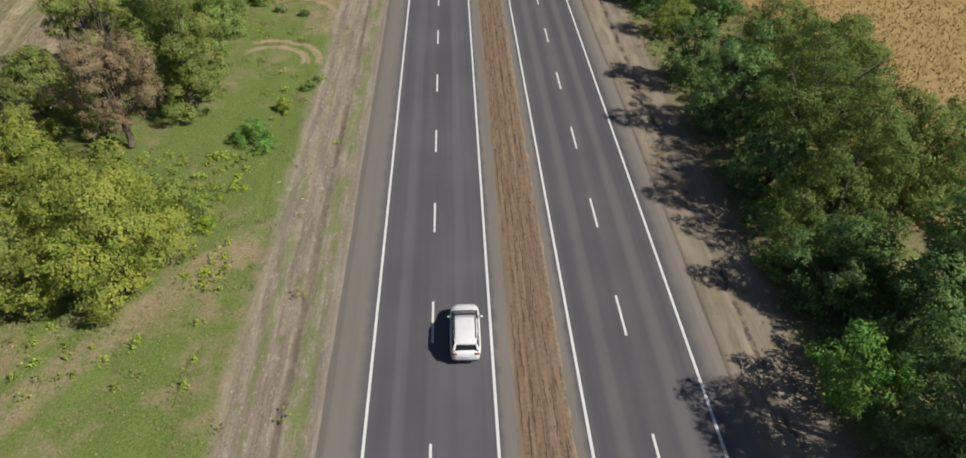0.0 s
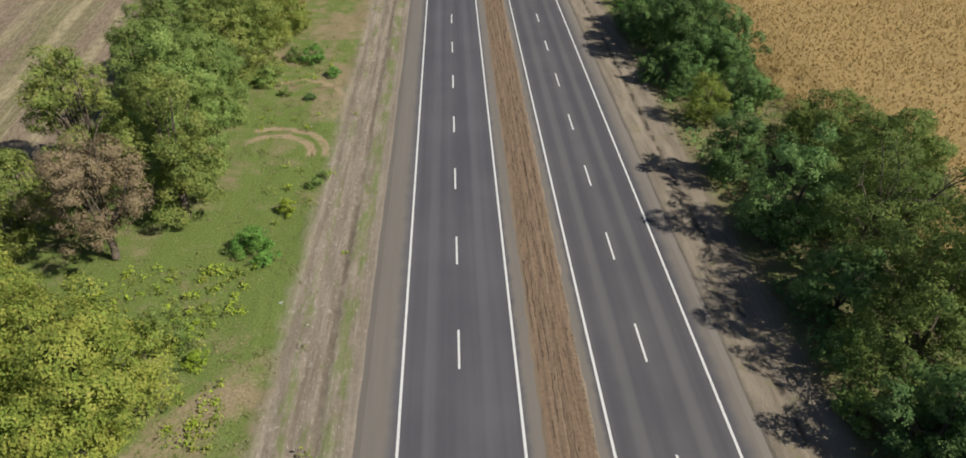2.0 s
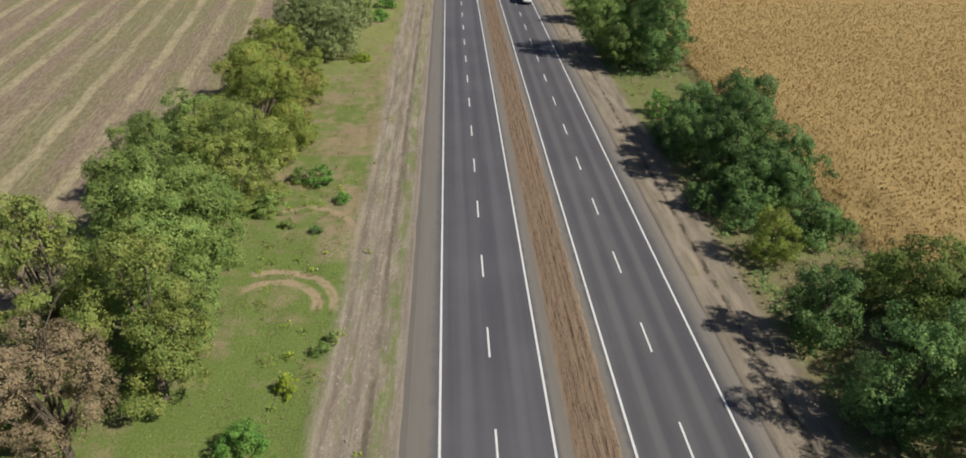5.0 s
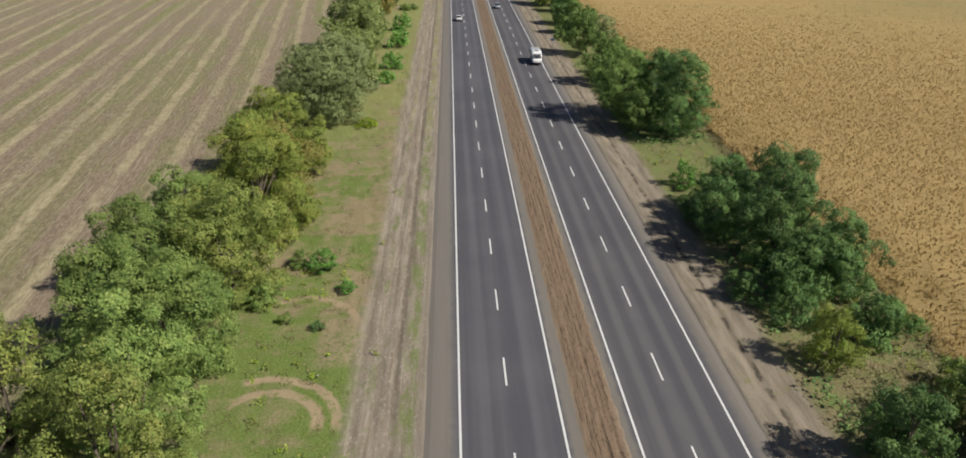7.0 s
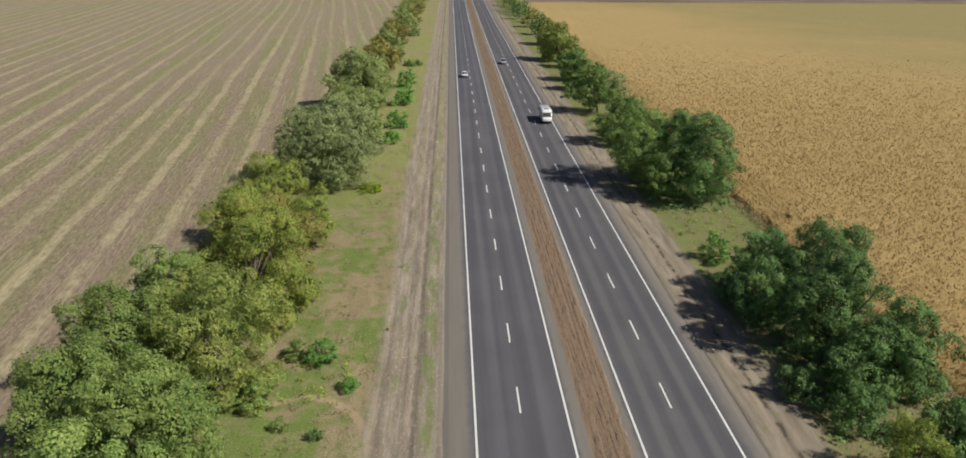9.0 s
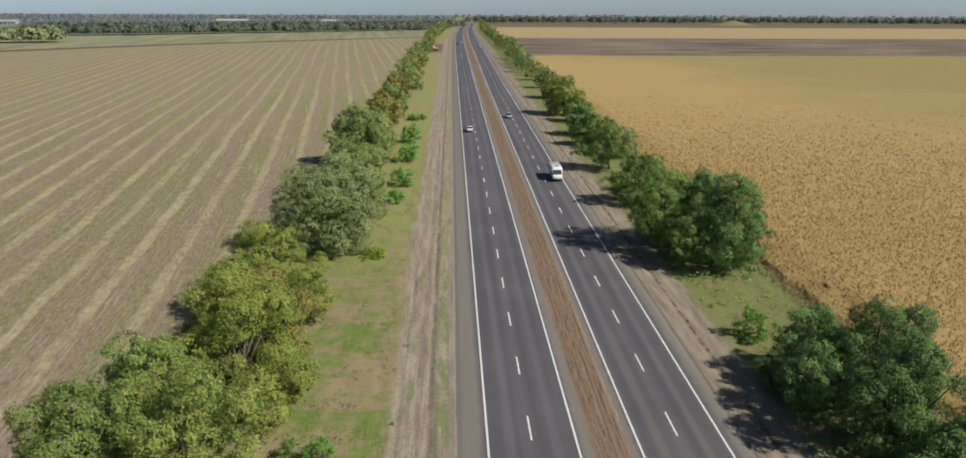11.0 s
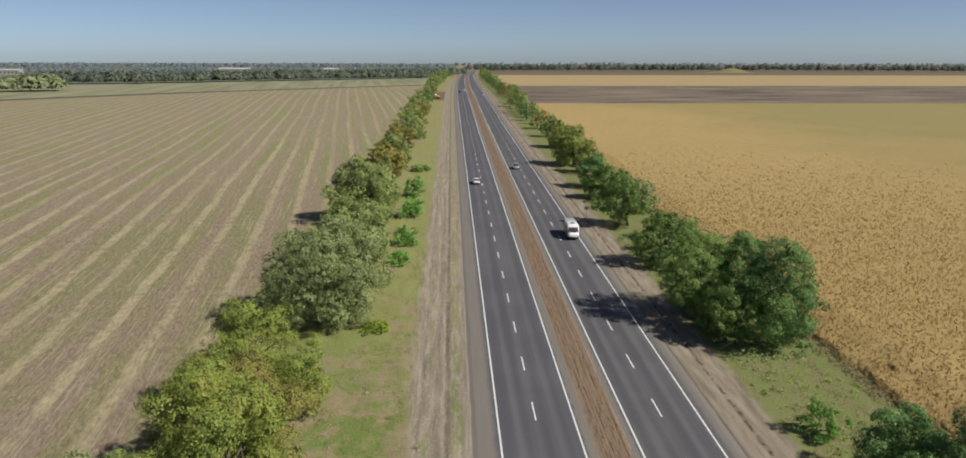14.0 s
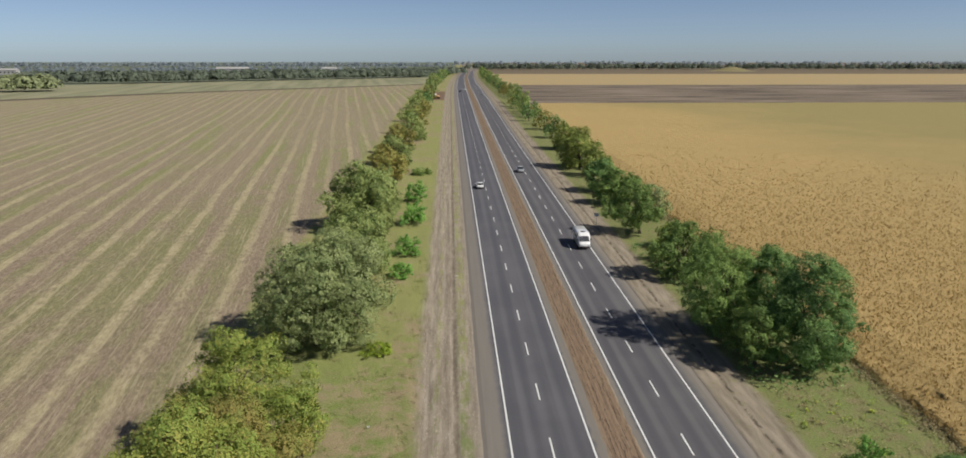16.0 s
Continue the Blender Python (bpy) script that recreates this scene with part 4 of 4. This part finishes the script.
# ---------------------------------------------------------------- small growth
def scatter(n_, lo_x, hi_x, lo_y, hi_y, r, near=1.0):
    """Places, denser where the camera passes nearest (small y)."""
    x = r.uniform(lo_x, hi_x, n_)
    y = lo_y + (hi_y - lo_y) * r.rand(n_) ** near
    return x, y


def sprays(name, xy, height, spread, count, leaf, seed, flat=0.5):
    r = np.random.RandomState(seed)
    x, y = xy
    n_ = len(x)
    s = r.uniform(0.6, 1.4, n_)
    px = np.repeat(x, count) + r.normal(0, spread, n_ * count) * np.repeat(s, count)
    py = np.repeat(y, count) + r.normal(0, spread, n_ * count) * np.repeat(s, count)
    pz = rise(py) + r.uniform(0.02, height, n_ * count) * np.repeat(s, count) - 0.1
    out = np.stack([r.normal(0, 0.3, n_ * count), r.normal(0, 0.3, n_ * count), np.full(n_ * count, 0.9)], 1)
    v_, f_ = leaf_sprays(np.stack([px, py, pz], 1), out, leaf, r, flat)
    return raw_mesh(name, v_, f_)


GRASS = leafy("grass_blades", (0.17, 0.205, 0.06), (0.23, 0.25, 0.085), (0.33, 0.3, 0.15), 0.3)
DRY = leafy("dry_grass", (0.33, 0.28, 0.155), (0.27, 0.25, 0.115), (0.42, 0.35, 0.21), 0.3)
r7 = np.random.RandomState(7)
gx, gy = scatter(8000, -40, -16, -30, 240, r7, 1.2)
tagged(part("grass", sprays("grass", (gx, gy), 0.06, 0.2, 6, 0.15, 31, 0.12), GRASS), "short patchy green grass on the verge", "grass", kind="stuff")
gx, gy = scatter(5000, 18.5, 33, -30, 260, r7, 1.3)
gx2, gy2 = scatter(4000, -40, -15.5, -30, 240, r7, 1.3)
tagged(part("dry_grass", sprays("dry_grass", (np.concatenate([gx, gx2]), np.concatenate([gy, gy2])), 0.06, 0.2, 6, 0.15, 32, 0.12), DRY), "scorched dry grass tufts on the verges", "grass", kind="stuff")
wx, wy = [], []
for lo_x, hi_x, lo_y, hi_y, k in ((-30, -20.5, 45, 54, 120), (-22, -18.5, 48, 54, 22), (-30, -18, 28, 34, 24), (-21, -18, 37, 42, 26), (-25, -18, 86, 97, 20), (-24, -18, 72, 84, 10), (-20, -15, 60, 70, 14), (-15.6, -10.6, 24, 120, 8), (20, 32, 111, 131, 40), (28.5, 33.5, 73, 96, 70)):
    a, b = scatter(k, lo_x, hi_x, lo_y, hi_y, r7)
    wx.append(a), wy.append(b)
wx, wy = np.concatenate(wx), np.concatenate(wy)
half_ = len(wx) // 2
order = r7.permutation(len(wx))
for k, (sel, tone, label) in enumerate(((order[:half_], "yellow", "scattered yellow-green weeds in the grass"), (order[half_:], "lime", "scattered bright green weeds in the grass"))):
    tagged(part("weeds", sprays("weeds", (wx[sel], wy[sel]), 0.55, 0.19, 22, 0.17, 33 + k, 0.6), LEAF[tone]), label, "weeds", kind="stuff")
ux, uy = scatter(1700, 19.5, 31.5, -30, 190, r7, 1.1)
open_ = ((uy > 110) & (uy < 133)) | ((uy > 66) & (uy < 79) & (ux > 21.5))
ux, uy = ux[~open_], uy[~open_]
tagged(part("undergrowth", sprays("undergrowth", (ux, uy), 0.8, 0.35, 12, 0.3, 35, 0.7), LEAF["dark"]), "low dark undergrowth beneath the acacias", "undergrowth", kind="stuff")

ex_, ey_ = scatter(2600, 31.4, 33.3, 60, 330, r7, 1.2)
fx_, fy_ = scatter(260, 22.5, 31, 67, 78, r7)
hx_, hy_ = scatter(110, 20.5, 31.5, 110, 133, r7)
ex_, ey_ = np.concatenate([ex_, fx_, hx_]), np.concatenate([ey_, fy_, hy_])
tagged(part("tall_grass", sprays("tall_grass", (ex_, ey_), 0.5, 0.3, 12, 0.17, 36, 0.6), DRY), "tall dry grass on the slope and along the maize", "grass", kind="stuff")

# ---------------------------------------------------------------- far woods and buildings
def woods(name, runs, tone, label, seed, quads=56):
    r = np.random.RandomState(seed)
    P, N, S = [], [], []
    for x0, y0, x1, y1, k, deep, h in runs:
        a = r.rand(k)
        cx, cy = x0 + (x1 - x0) * a + r.normal(0, 6, k), y0 + (y1 - y0) * a + r.uniform(0, deep, k)
        hh = h * r.uniform(0.6, 1.25, k)
        d = r.normal(0, 1, (k, quads, 3))
        d /= np.linalg.norm(d, axis=2)[:, :, None]
        d[:, :, 2] = np.abs(d[:, :, 2]) * 1.3 - 0.3
        c = np.stack([cx, cy, rise(cy) + hh * 0.45], 1)[:, None]
        P.append((c + d * np.stack([hh * 0.48, hh * 0.48, hh * 0.52], 1)[:, None]).reshape(-1, 3))
        N.append(d.reshape(-1, 3))
        S.append(np.repeat(hh * 0.24, quads))
    P, N, S = np.concatenate(P), np.concatenate(N), np.concatenate(S)
    v_, f_ = leaf_sprays(P, N, S, r, 0.16)
    return tagged(part(name, raw_mesh(name, v_, f_), LEAF[tone]), label, "woodland", kind="stuff")


woods("far_woods", ((-420, 812, -340, 815, 90, 20, 11), (-345, 812, -45, 1085, 560, 30, 11), (-70, 1085, 0, 1250, 90, 60, 11)), "far", "distant belt of woodland, grey-green with painted haze", 61, 64)
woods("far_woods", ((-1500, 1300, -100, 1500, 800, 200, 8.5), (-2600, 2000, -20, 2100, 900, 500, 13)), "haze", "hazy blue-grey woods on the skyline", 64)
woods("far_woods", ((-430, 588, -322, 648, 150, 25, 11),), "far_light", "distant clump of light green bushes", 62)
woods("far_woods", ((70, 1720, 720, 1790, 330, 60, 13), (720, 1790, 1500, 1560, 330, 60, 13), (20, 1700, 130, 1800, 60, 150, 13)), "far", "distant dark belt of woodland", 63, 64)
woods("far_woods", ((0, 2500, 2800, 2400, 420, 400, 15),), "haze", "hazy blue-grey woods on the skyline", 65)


def hall(x, y, w, d, h):
    """A low far building with a shallow roof."""
    ob = root("farm_building", at(x, y, -0.2), "long low white farm building far off", "building")
    bm = bmesh.new()
    bmesh.ops.create_cube(bm, size=1, matrix=Matrix.Translation((0, 0, h / 2)) @ Matrix.Diagonal((w, d, h, 1)))
    part("wall", bm_mesh("wall", bm), WALL, ob)
    bm = bmesh.new()
    e = [bm.verts.new(q) for q in ((-w / 2 - 0.5, -d / 2 - 0.6, h), (w / 2 + 0.5, -d / 2 - 0.6, h), (w / 2 + 0.5, d / 2 + 0.6, h), (-w / 2 - 0.5, d / 2 + 0.6, h), (-w / 2 - 0.5, 0, h + d * 0.22), (w / 2 + 0.5, 0, h + d * 0.22))]
    for q in ((0, 1, 5, 4), (2, 3, 4, 5), (0, 4, 3), (1, 2, 5), (0, 3, 2, 1)):
        bm.faces.new([e[j] for j in q])
    part("roof", bm_mesh("roof", bm), ROOF, ob)
    for k in range(int(w // 6)):
        bm = bmesh.new()
        bmesh.ops.create_cube(bm, size=1, matrix=Matrix.Translation((-w / 2 + 3 + k * 6, -d / 2 - 0.02, h * 0.55)) @ Matrix.Diagonal((2.2, 0.1, h * 0.35, 1)))
        part("window", bm_mesh("window", bm), GLASS, ob)


hall(-352, 1215, 46, 12, 10)
hall(-730, 1275, 50, 12, 7)
hall(-800, 1280, 60, 12, 7)
hall(-210, 1235, 22, 10, 10)


def mound():
    v_, f_, _ = sheet(np.linspace(-70, 70, 36), np.linspace(-50, 50, 26), lambda X, Y: (X, 9.5 * np.exp(-((X / 30) ** 2 + (Y / 26) ** 2)) - 0.6))
    ob = part("mound", raw_mesh("mound", v_, f_, True), DRY)
    ob.matrix_basis = pose(569, 1590, float(rise(1590)))
    tagged(ob, "grassy burial mound on the skyline", "mound", kind="structure")


mound()


# ---------------------------------------------------------------- vehicles
def loft(sections, ring):
    """sections: rows that ring() turns into closed loops of points."""
    bm = bmesh.new()
    loops = [[bm.verts.new(q) for q in ring(*s)] for s in sections]
    k = len(loops[0])
    for a, b in zip(loops, loops[1:]):
        for j in range(k):
            bm.faces.new((a[j], a[(j + 1) % k], b[(j + 1) % k], b[j]))
    bm.faces.new(loops[0][::-1])
    bm.faces.new(loops[-1])
    return bm


def shell_ring(y, zb, zt, hw):
    e = min(0.12, (zt - zb) * 0.3)
    side = [(hw * 0.86, zb), (hw * 0.97, zb + e), (hw, zb + (zt - zb) * 0.55), (hw * 0.985, zt - e), (hw * 0.93, zt - 0.25 * e), (hw * 0.55, zt + 0.02)]
    return [(x, y, z) for x, z in side] + [(-x, y, z) for x, z in side[::-1]]


def cabin_ring(y, zb, zt, wb, wt):
    side = [(wb, zb), (wb * 0.35 + wt * 0.65, zb + (zt - zb) * 0.7), (wt, zt - 0.03), (wt * 0.7, zt)]
    return [(x, y, z) for x, z in side] + [(-x, y, z) for x, z in side[::-1]]


def box(x, y, z, sx, sy, sz, bevel=0.0):
    bm = bmesh.new()
    bmesh.ops.create_cube(bm, size=1, matrix=Matrix.Translation((x, y, z)) @ Matrix.Diagonal((sx, sy, sz, 1)))
    if bevel:
        bmesh.ops.bevel(bm, geom=bm.edges[:], offset=bevel, segments=2, affect="EDGES")
    return bm


def disc(radius, width, inner=0.0):
    """A wheel-like ring along x."""
    prof = [(-width / 2, radius * 0.93), (-width * 0.35, radius), (width * 0.35, radius), (width / 2, radius * 0.93), (width / 2, inner), (-width / 2, inner)]
    bm = bmesh.new()
    k = 20
    loops = [[bm.verts.new((x, r_ * math.cos(2 * math.pi * j / k), r_ * math.sin(2 * math.pi * j / k))) for x, r_ in prof] for j in range(k)]
    for j in range(k):
        a, b = loops[j], loops[(j + 1) % k]
        for i in range(len(prof)):
            bm.faces.new((a[i], a[(i + 1) % len(prof)], b[(i + 1) % len(prof)], b[i]))
    return bm


def wheels(ob, half, fronts, radius, width=0.22):
    tyre = bm_mesh("tyre", disc(radius, width, radius * 0.62), True)
    hub = bm_mesh("rim", disc(radius * 0.62, width * 0.8, 0.03))
    for y in fronts:
        for s in (-1, 1):
            w = part("wheel", tyre, RUBBER, ob, m=pose(s * (half - width / 2 - 0.01), y, radius))
            part("rim", hub, RIM, w, "alloy rim")


def saloon(name, x, y, turn, paint, label, L=4.5, Wd=1.82, H=1.47, suv=False):
    ob = root(name, pose(float(x + bend(y)), y, road_top(x, y) + 0.004, 0, 0, turn), label, "car", "vehicles on the road")
    h, g = Wd / 2, 0.12 if suv else 0.0
    b = [(-0.5, 0.5, 0.82 + g, 0.78), (-0.485, 0.36, 0.95 + g, 0.9), (-0.44, 0.27, 1.0 + g, 0.97), (-0.3, 0.22, 1.0 + g, 1.0), (-0.05, 0.22, 0.96 + g, 1.0), (0.2, 0.22, 0.95 + g, 1.0), (0.33, 0.23, 0.9 + g, 0.985), (0.42, 0.26, 0.82 + g, 0.93), (0.475, 0.32, 0.74 + g, 0.82), (0.5, 0.42, 0.64 + g, 0.64)]
    base = 0.93 + g
    if suv:
        b = [(-0.5, 0.5, 0.86, 0.62), (-0.49, 0.4, 0.99, 0.8), (-0.46, 0.3, 1.08, 0.91), (-0.38, 0.24, 1.1, 0.985), (-0.2, 0.22, 1.1, 1.0), (0.0, 0.22, 1.08, 1.0), (0.2, 0.22, 1.06, 1.0), (0.29, 0.23, 1.05, 0.99), (0.35, 0.25, 1.02, 0.965), (0.4, 0.27, 0.98, 0.92), (0.44, 0.3, 0.92, 0.85), (0.47, 0.34, 0.85, 0.74), (0.49, 0.4, 0.77, 0.6), (0.5, 0.48, 0.68, 0.42)]
        c = [(-0.45, base, base + 0.08, 0.8, 0.66), (-0.40, base, H - 0.16, 0.86, 0.66), (-0.36, base, H - 0.06, 0.9, 0.71), (-0.1, base, H - 0.02, 0.91, 0.74), (0.08, base, H - 0.06, 0.9, 0.73), (0.3, base, base + 0.05, 0.86, 0.76)]
        roof = [(-0.425, H - 0.24, H - 0.17, 0.6), (-0.395, H - 0.14, H - 0.07, 0.7), (-0.36, H - 0.1, H - 0.01, 0.74), (-0.2, H - 0.07, H + 0.01, 0.77), (0.0, H - 0.07, H, 0.76), (0.085, H - 0.12, H - 0.05, 0.7)]
    else:
        c = [(-0.43, base, base + 0.04, 0.8, 0.7), (-0.26, base, H - 0.05, 0.87, 0.68), (-0.1, base, H - 0.02, 0.89, 0.7), (0.05, base, H - 0.06, 0.88, 0.69), (0.27, base, base + 0.04, 0.84, 0.74)]
        roof = [(-0.27, H - 0.1, H - 0.05, 0.64), (-0.2, H - 0.08, H, 0.7), (-0.05, H - 0.07, H + 0.005, 0.72), (0.055, H - 0.12, H - 0.05, 0.66)]
    part("body", bm_mesh("body", loft([(t * L, zb, zt, k * h) for t, zb, zt, k in b], shell_ring), True), paint, ob)
    part("cabin", bm_mesh("cabin", loft([(t * L, zb, zt, kb * h, kt * h) for t, zb, zt, kb, kt in c], cabin_ring), True), GLASS, ob, "dark tinted glass")
    part("roof", bm_mesh("roof", loft([(t * L, zb, zt, k * h) for t, zb, zt, k in roof], shell_ring), True), paint, ob)
    for s in (-1, 1):
        for t in (-0.2, 0.0):
            part("pillar", bm_mesh("pillar", loft([(t * L - 0.04, base, H - 0.1, 0.03), (t * L + 0.04, base, H - 0.1, 0.03)], lambda y_, z0, z1, w_, s=s: [(s * (h * 0.905), y_, z0), (s * (h * 0.77 + 0.02), y_, z1), (s * (h * 0.77 - w_), y_, z1), (s * (h * 0.86), y_, z0)])), paint, ob)
        part("mirror", bm_mesh("mirror", box(s * (h + 0.08), 0.17 * L, base + 0.06, 0.2, 0.12, 0.14, 0.03), True), paint, ob)
        part("taillight", bm_mesh("taillight", box(s * h * 0.72, -0.487 * L, 0.84 + g, 0.34, 0.1, 0.13, 0.03), True), RED, ob, "red tail lamp")
        part("headlight", bm_mesh("headlight", box(s * h * 0.52, 0.452 * L, 0.66 + g, 0.3, 0.2, 0.12, 0.04), True), LAMP, ob, "clear headlamp")
        if suv:
            bm = bmesh.new()
            tube(bm, [Vector((s * h * 0.8, -0.462 * L, base)), Vector((s * h * 0.72, -0.435 * L, base + 0.25)), Vector((s * h * 0.64, -0.405 * L, H - 0.15))], [0.09, 0.08, 0.06], 6)
            part("rear_pillar", bm_mesh("rear_pillar", bm, True), paint, ob)
            part("roof_rail", bm_mesh("roof_rail", box(s * h * 0.68, -0.16 * L, H + 0.045, 0.04, 0.42 * L, 0.035, 0.01)), TRIM, ob, "black roof rail")
    part("bumper", bm_mesh("bumper", box(0, -0.493 * L, 0.42 + g * 0.5, Wd * 0.74, 0.12, 0.16, 0.03), True), TRIM, ob, "dark lower bumper")
    part("plate", bm_mesh("plate", box(0, -0.506 * L, 0.66 + g, 0.5, 0.02, 0.11)), SIGN_WHITE, ob, "blank white plate")
    wheels(ob, h, (-0.3 * L, 0.31 * L), 0.35 if suv else 0.32)
    return ob


def minibus(x, y, turn):
    L, Wd, H = 6.9, 2.1, 2.75
    ob = root("minibus", pose(x, y, road_top(x, y) + 0.004, 0, 0, turn), "white minibus with grey windscreen driving on the road", "minibus", "vehicles on the road")
    h = Wd / 2
    part("body", bm_mesh("body", loft([(-L / 2, 0.5, H - 0.15, h * 0.93), (-L / 2 + 0.12, 0.4, H - 0.03, h * 0.99), (0, 0.36, H, h), (L / 2 - 1.6, 0.36, H - 0.02, h), (L / 2 - 1.15, 0.36, H - 0.18, h * 0.99), (L / 2 - 0.75, 0.36, 1.75, h * 0.98), (L / 2 - 0.35, 0.38, 1.28, h * 0.95), (L / 2 - 0.06, 0.45, 1.1, h * 0.9), (L / 2, 0.55, 0.95, h * 0.84)], shell_ring), True), WHITE_CAR, ob)
    bm = bmesh.new()
    q = [bm.verts.new(p_) for p_ in ((-h * 0.86, L / 2 - 0.42, 1.40), (h * 0.86, L / 2 - 0.42, 1.40), (h * 0.82, L / 2 - 0.93, 2.25), (-h * 0.82, L / 2 - 0.93, 2.25))]
    bm.faces.new(q)
    bmesh.ops.solidify(bm, geom=bm.faces[:], thickness=-0.06)
    part("windscreen", bm_mesh("windscreen", bm), PALE_GLASS, ob, "grey sloping windscreen")
    for s in (-1, 1):
        for k in range(4):
            part("side_window", bm_mesh("side_window", box(s * (h + 0.0), -L / 2 + 0.85 + k * 1.2, 1.9, 0.05, 1.02, 0.62, 0.02)), GLASS, ob, "dark side window")
        part("headlight", bm_mesh("headlight", box(s * h * 0.7, L / 2 - 0.03, 0.86, 0.34, 0.14, 0.2, 0.04), True), LAMP, ob, "clear headlamp")
        part("mirror", bm_mesh("mirror", box(s * (h + 0.16), L / 2 - 0.75, 1.75, 0.2, 0.12, 0.36, 0.04), True), TRIM, ob, "black wing mirror")
    part("bumper", bm_mesh("bumper", box(0, L / 2 - 0.02, 0.5, Wd * 0.92, 0.2, 0.26, 0.05), True), TRIM, ob, "dark front bumper")
    part("roof_vent", bm_mesh("roof_vent", box(0, L / 2 - 2.1, H + 0.06, 0.8, 0.5, 0.1, 0.03)), TRIM, ob, "dark roof hatch")
    wheels(ob, h, (-1.9, 2.25), 0.36, 0.24)


saloon("car", -1.74, 32.05, 0, WHITE_CAR, "white crossover car with dark windows on the asphalt", 4.6, 1.88, 1.66, True)
saloon("car", -5.3, 246, 0, WHITE_CAR, "white saloon car driving in the outer lane", 4.5)
saloon("car", 7.2, 270, 180, SILVER_CAR, "silver saloon car driving in the inner lane", 4.5)
saloon("car", -1.8, 655, 0, WHITE_CAR, "white saloon car far along the road", 4.5)
saloon("car", -5.5, 628, 0, DARK_CAR, "dark saloon car far along the road", 4.5)
saloon("car", 10.2, 592, 180, SILVER_CAR, "silver saloon car far along the road", 4.5)
minibus(10.75, 190.5, 180)


def machine():
    """A tracked digger far off beside the road."""
    ob = root("excavator", at(-21.5, 556, 0.0, 25), "orange tracked excavator on bare brown soil", "excavator")
    for s in (-1, 1):
        bm = box(s * 1.25, 0, 0.45, 0.6, 4.2, 0.9, 0.25)
        part("track", bm_mesh("track", bm, True), RUBBER, ob, "black crawler track")
    part("body", bm_mesh("body", box(0, -0.6, 1.55, 2.7, 3.2, 1.2, 0.2), True), MACHINE, ob)
    part("cab", bm_mesh("cab", box(-0.75, 0.7, 2.2, 1.1, 1.5, 1.7, 0.15), True), SIGN_WHITE, ob, "pale cab")
    bm = bmesh.new()
    tube(bm, [Vector((0.5, 0.8, 1.6)), Vector((0.5, 3.2, 4.2)), Vector((0.5, 5.4, 3.9)), Vector((0.5, 6.6, 1.4))], [0.35, 0.3, 0.25, 0.18], 6)
    part("boom", bm_mesh("boom", bm), MACHINE, ob)
    part("bucket", bm_mesh("bucket", box(0.5, 6.5, 0.8, 1.1, 0.9, 0.9, 0.2), True), TRIM, ob, "dark bucket")


machine()


def sign(x, y):
    ob = root("road_sign", at(x, y, -0.1), "small white road sign on a thin steel post", "road sign")
    bm = bmesh.new()
    tube(bm, [Vector((0, 0, -0.3)), Vector((0, 0, 1.4)), Vector((0, 0, 2.7))], [0.04, 0.04, 0.04], 8)
    part("post", bm_mesh("post", bm, True), STEEL, ob, "galvanised post")
    panel = part("panel", bm_mesh("panel", box(0, -0.05, 2.35, 1.0, 0.03, 0.7, 0.01)), SIGN_WHITE, ob)
    for k in (-0.14, 0.1):
        part("bar", bm_mesh("bar", box(0, -0.072, 2.35 + k, 0.7, 0.006, 0.1)), SIGN_BLUE, panel, "plain blue bar")


sign(16.3, 205)


def litter(x, y, size, seed):
    r = random.Random(seed)
    bm = bmesh.new()
    k = 5
    g = [[bm.verts.new(((i / (k - 1) - 0.5) * size, (j / (k - 1) - 0.5) * size * 0.7, r.uniform(0, 0.3) * size)) for j in range(k)] for i in range(k)]
    for i in range(k - 1):
        for j in range(k - 1):
            bm.faces.new((g[i][j], g[i + 1][j], g[i + 1][j + 1], g[i][j + 1]))
    bmesh.ops.solidify(bm, geom=bm.faces[:], thickness=0.004)
    ob = part("litter", bm_mesh("litter", bm), PAPER)
    ob.matrix_basis = at(x, y, -0.08, r.uniform(0, 360))
    tagged(ob, "crumpled white scrap of litter on the ground", "litter", "litter on the verge")


for i, (x, y, s) in enumerate(((-16.4, 49.9, 0.32), (-11.8, 173.3, 0.6), (-14.2, 47.5, 0.2), (-13.4, 57.0, 0.18), (2.6, 50.0, 0.2), (-20.5, 127.0, 0.4), (-18.5, 78.0, 0.2), (2.9, 41.0, 0.15))):
    litter(x, y, s, 500 + i)

# ---------------------------------------------------------------- lane dashes, 3.7 m long every 11.1 m
bm = box(0, -1.85, 0, 0.15, 3.7, 0.004)
dash = bm_mesh("lane_dash", bm)
for road, x, first in ((road_l, -3.78, 2.1), (road_r, 8.43, 2.33)):
    for k in range(70):
        y = first + 11.1 * k
        slope = math.degrees(math.atan2(float(rise(y) - rise(y - 3.7)), 3.7))
        part("lane_dash", dash, PAINT, road, m=pose(float(x + bend(y)), y, road_top(x, y) + 0.006, slope, 0, 0))
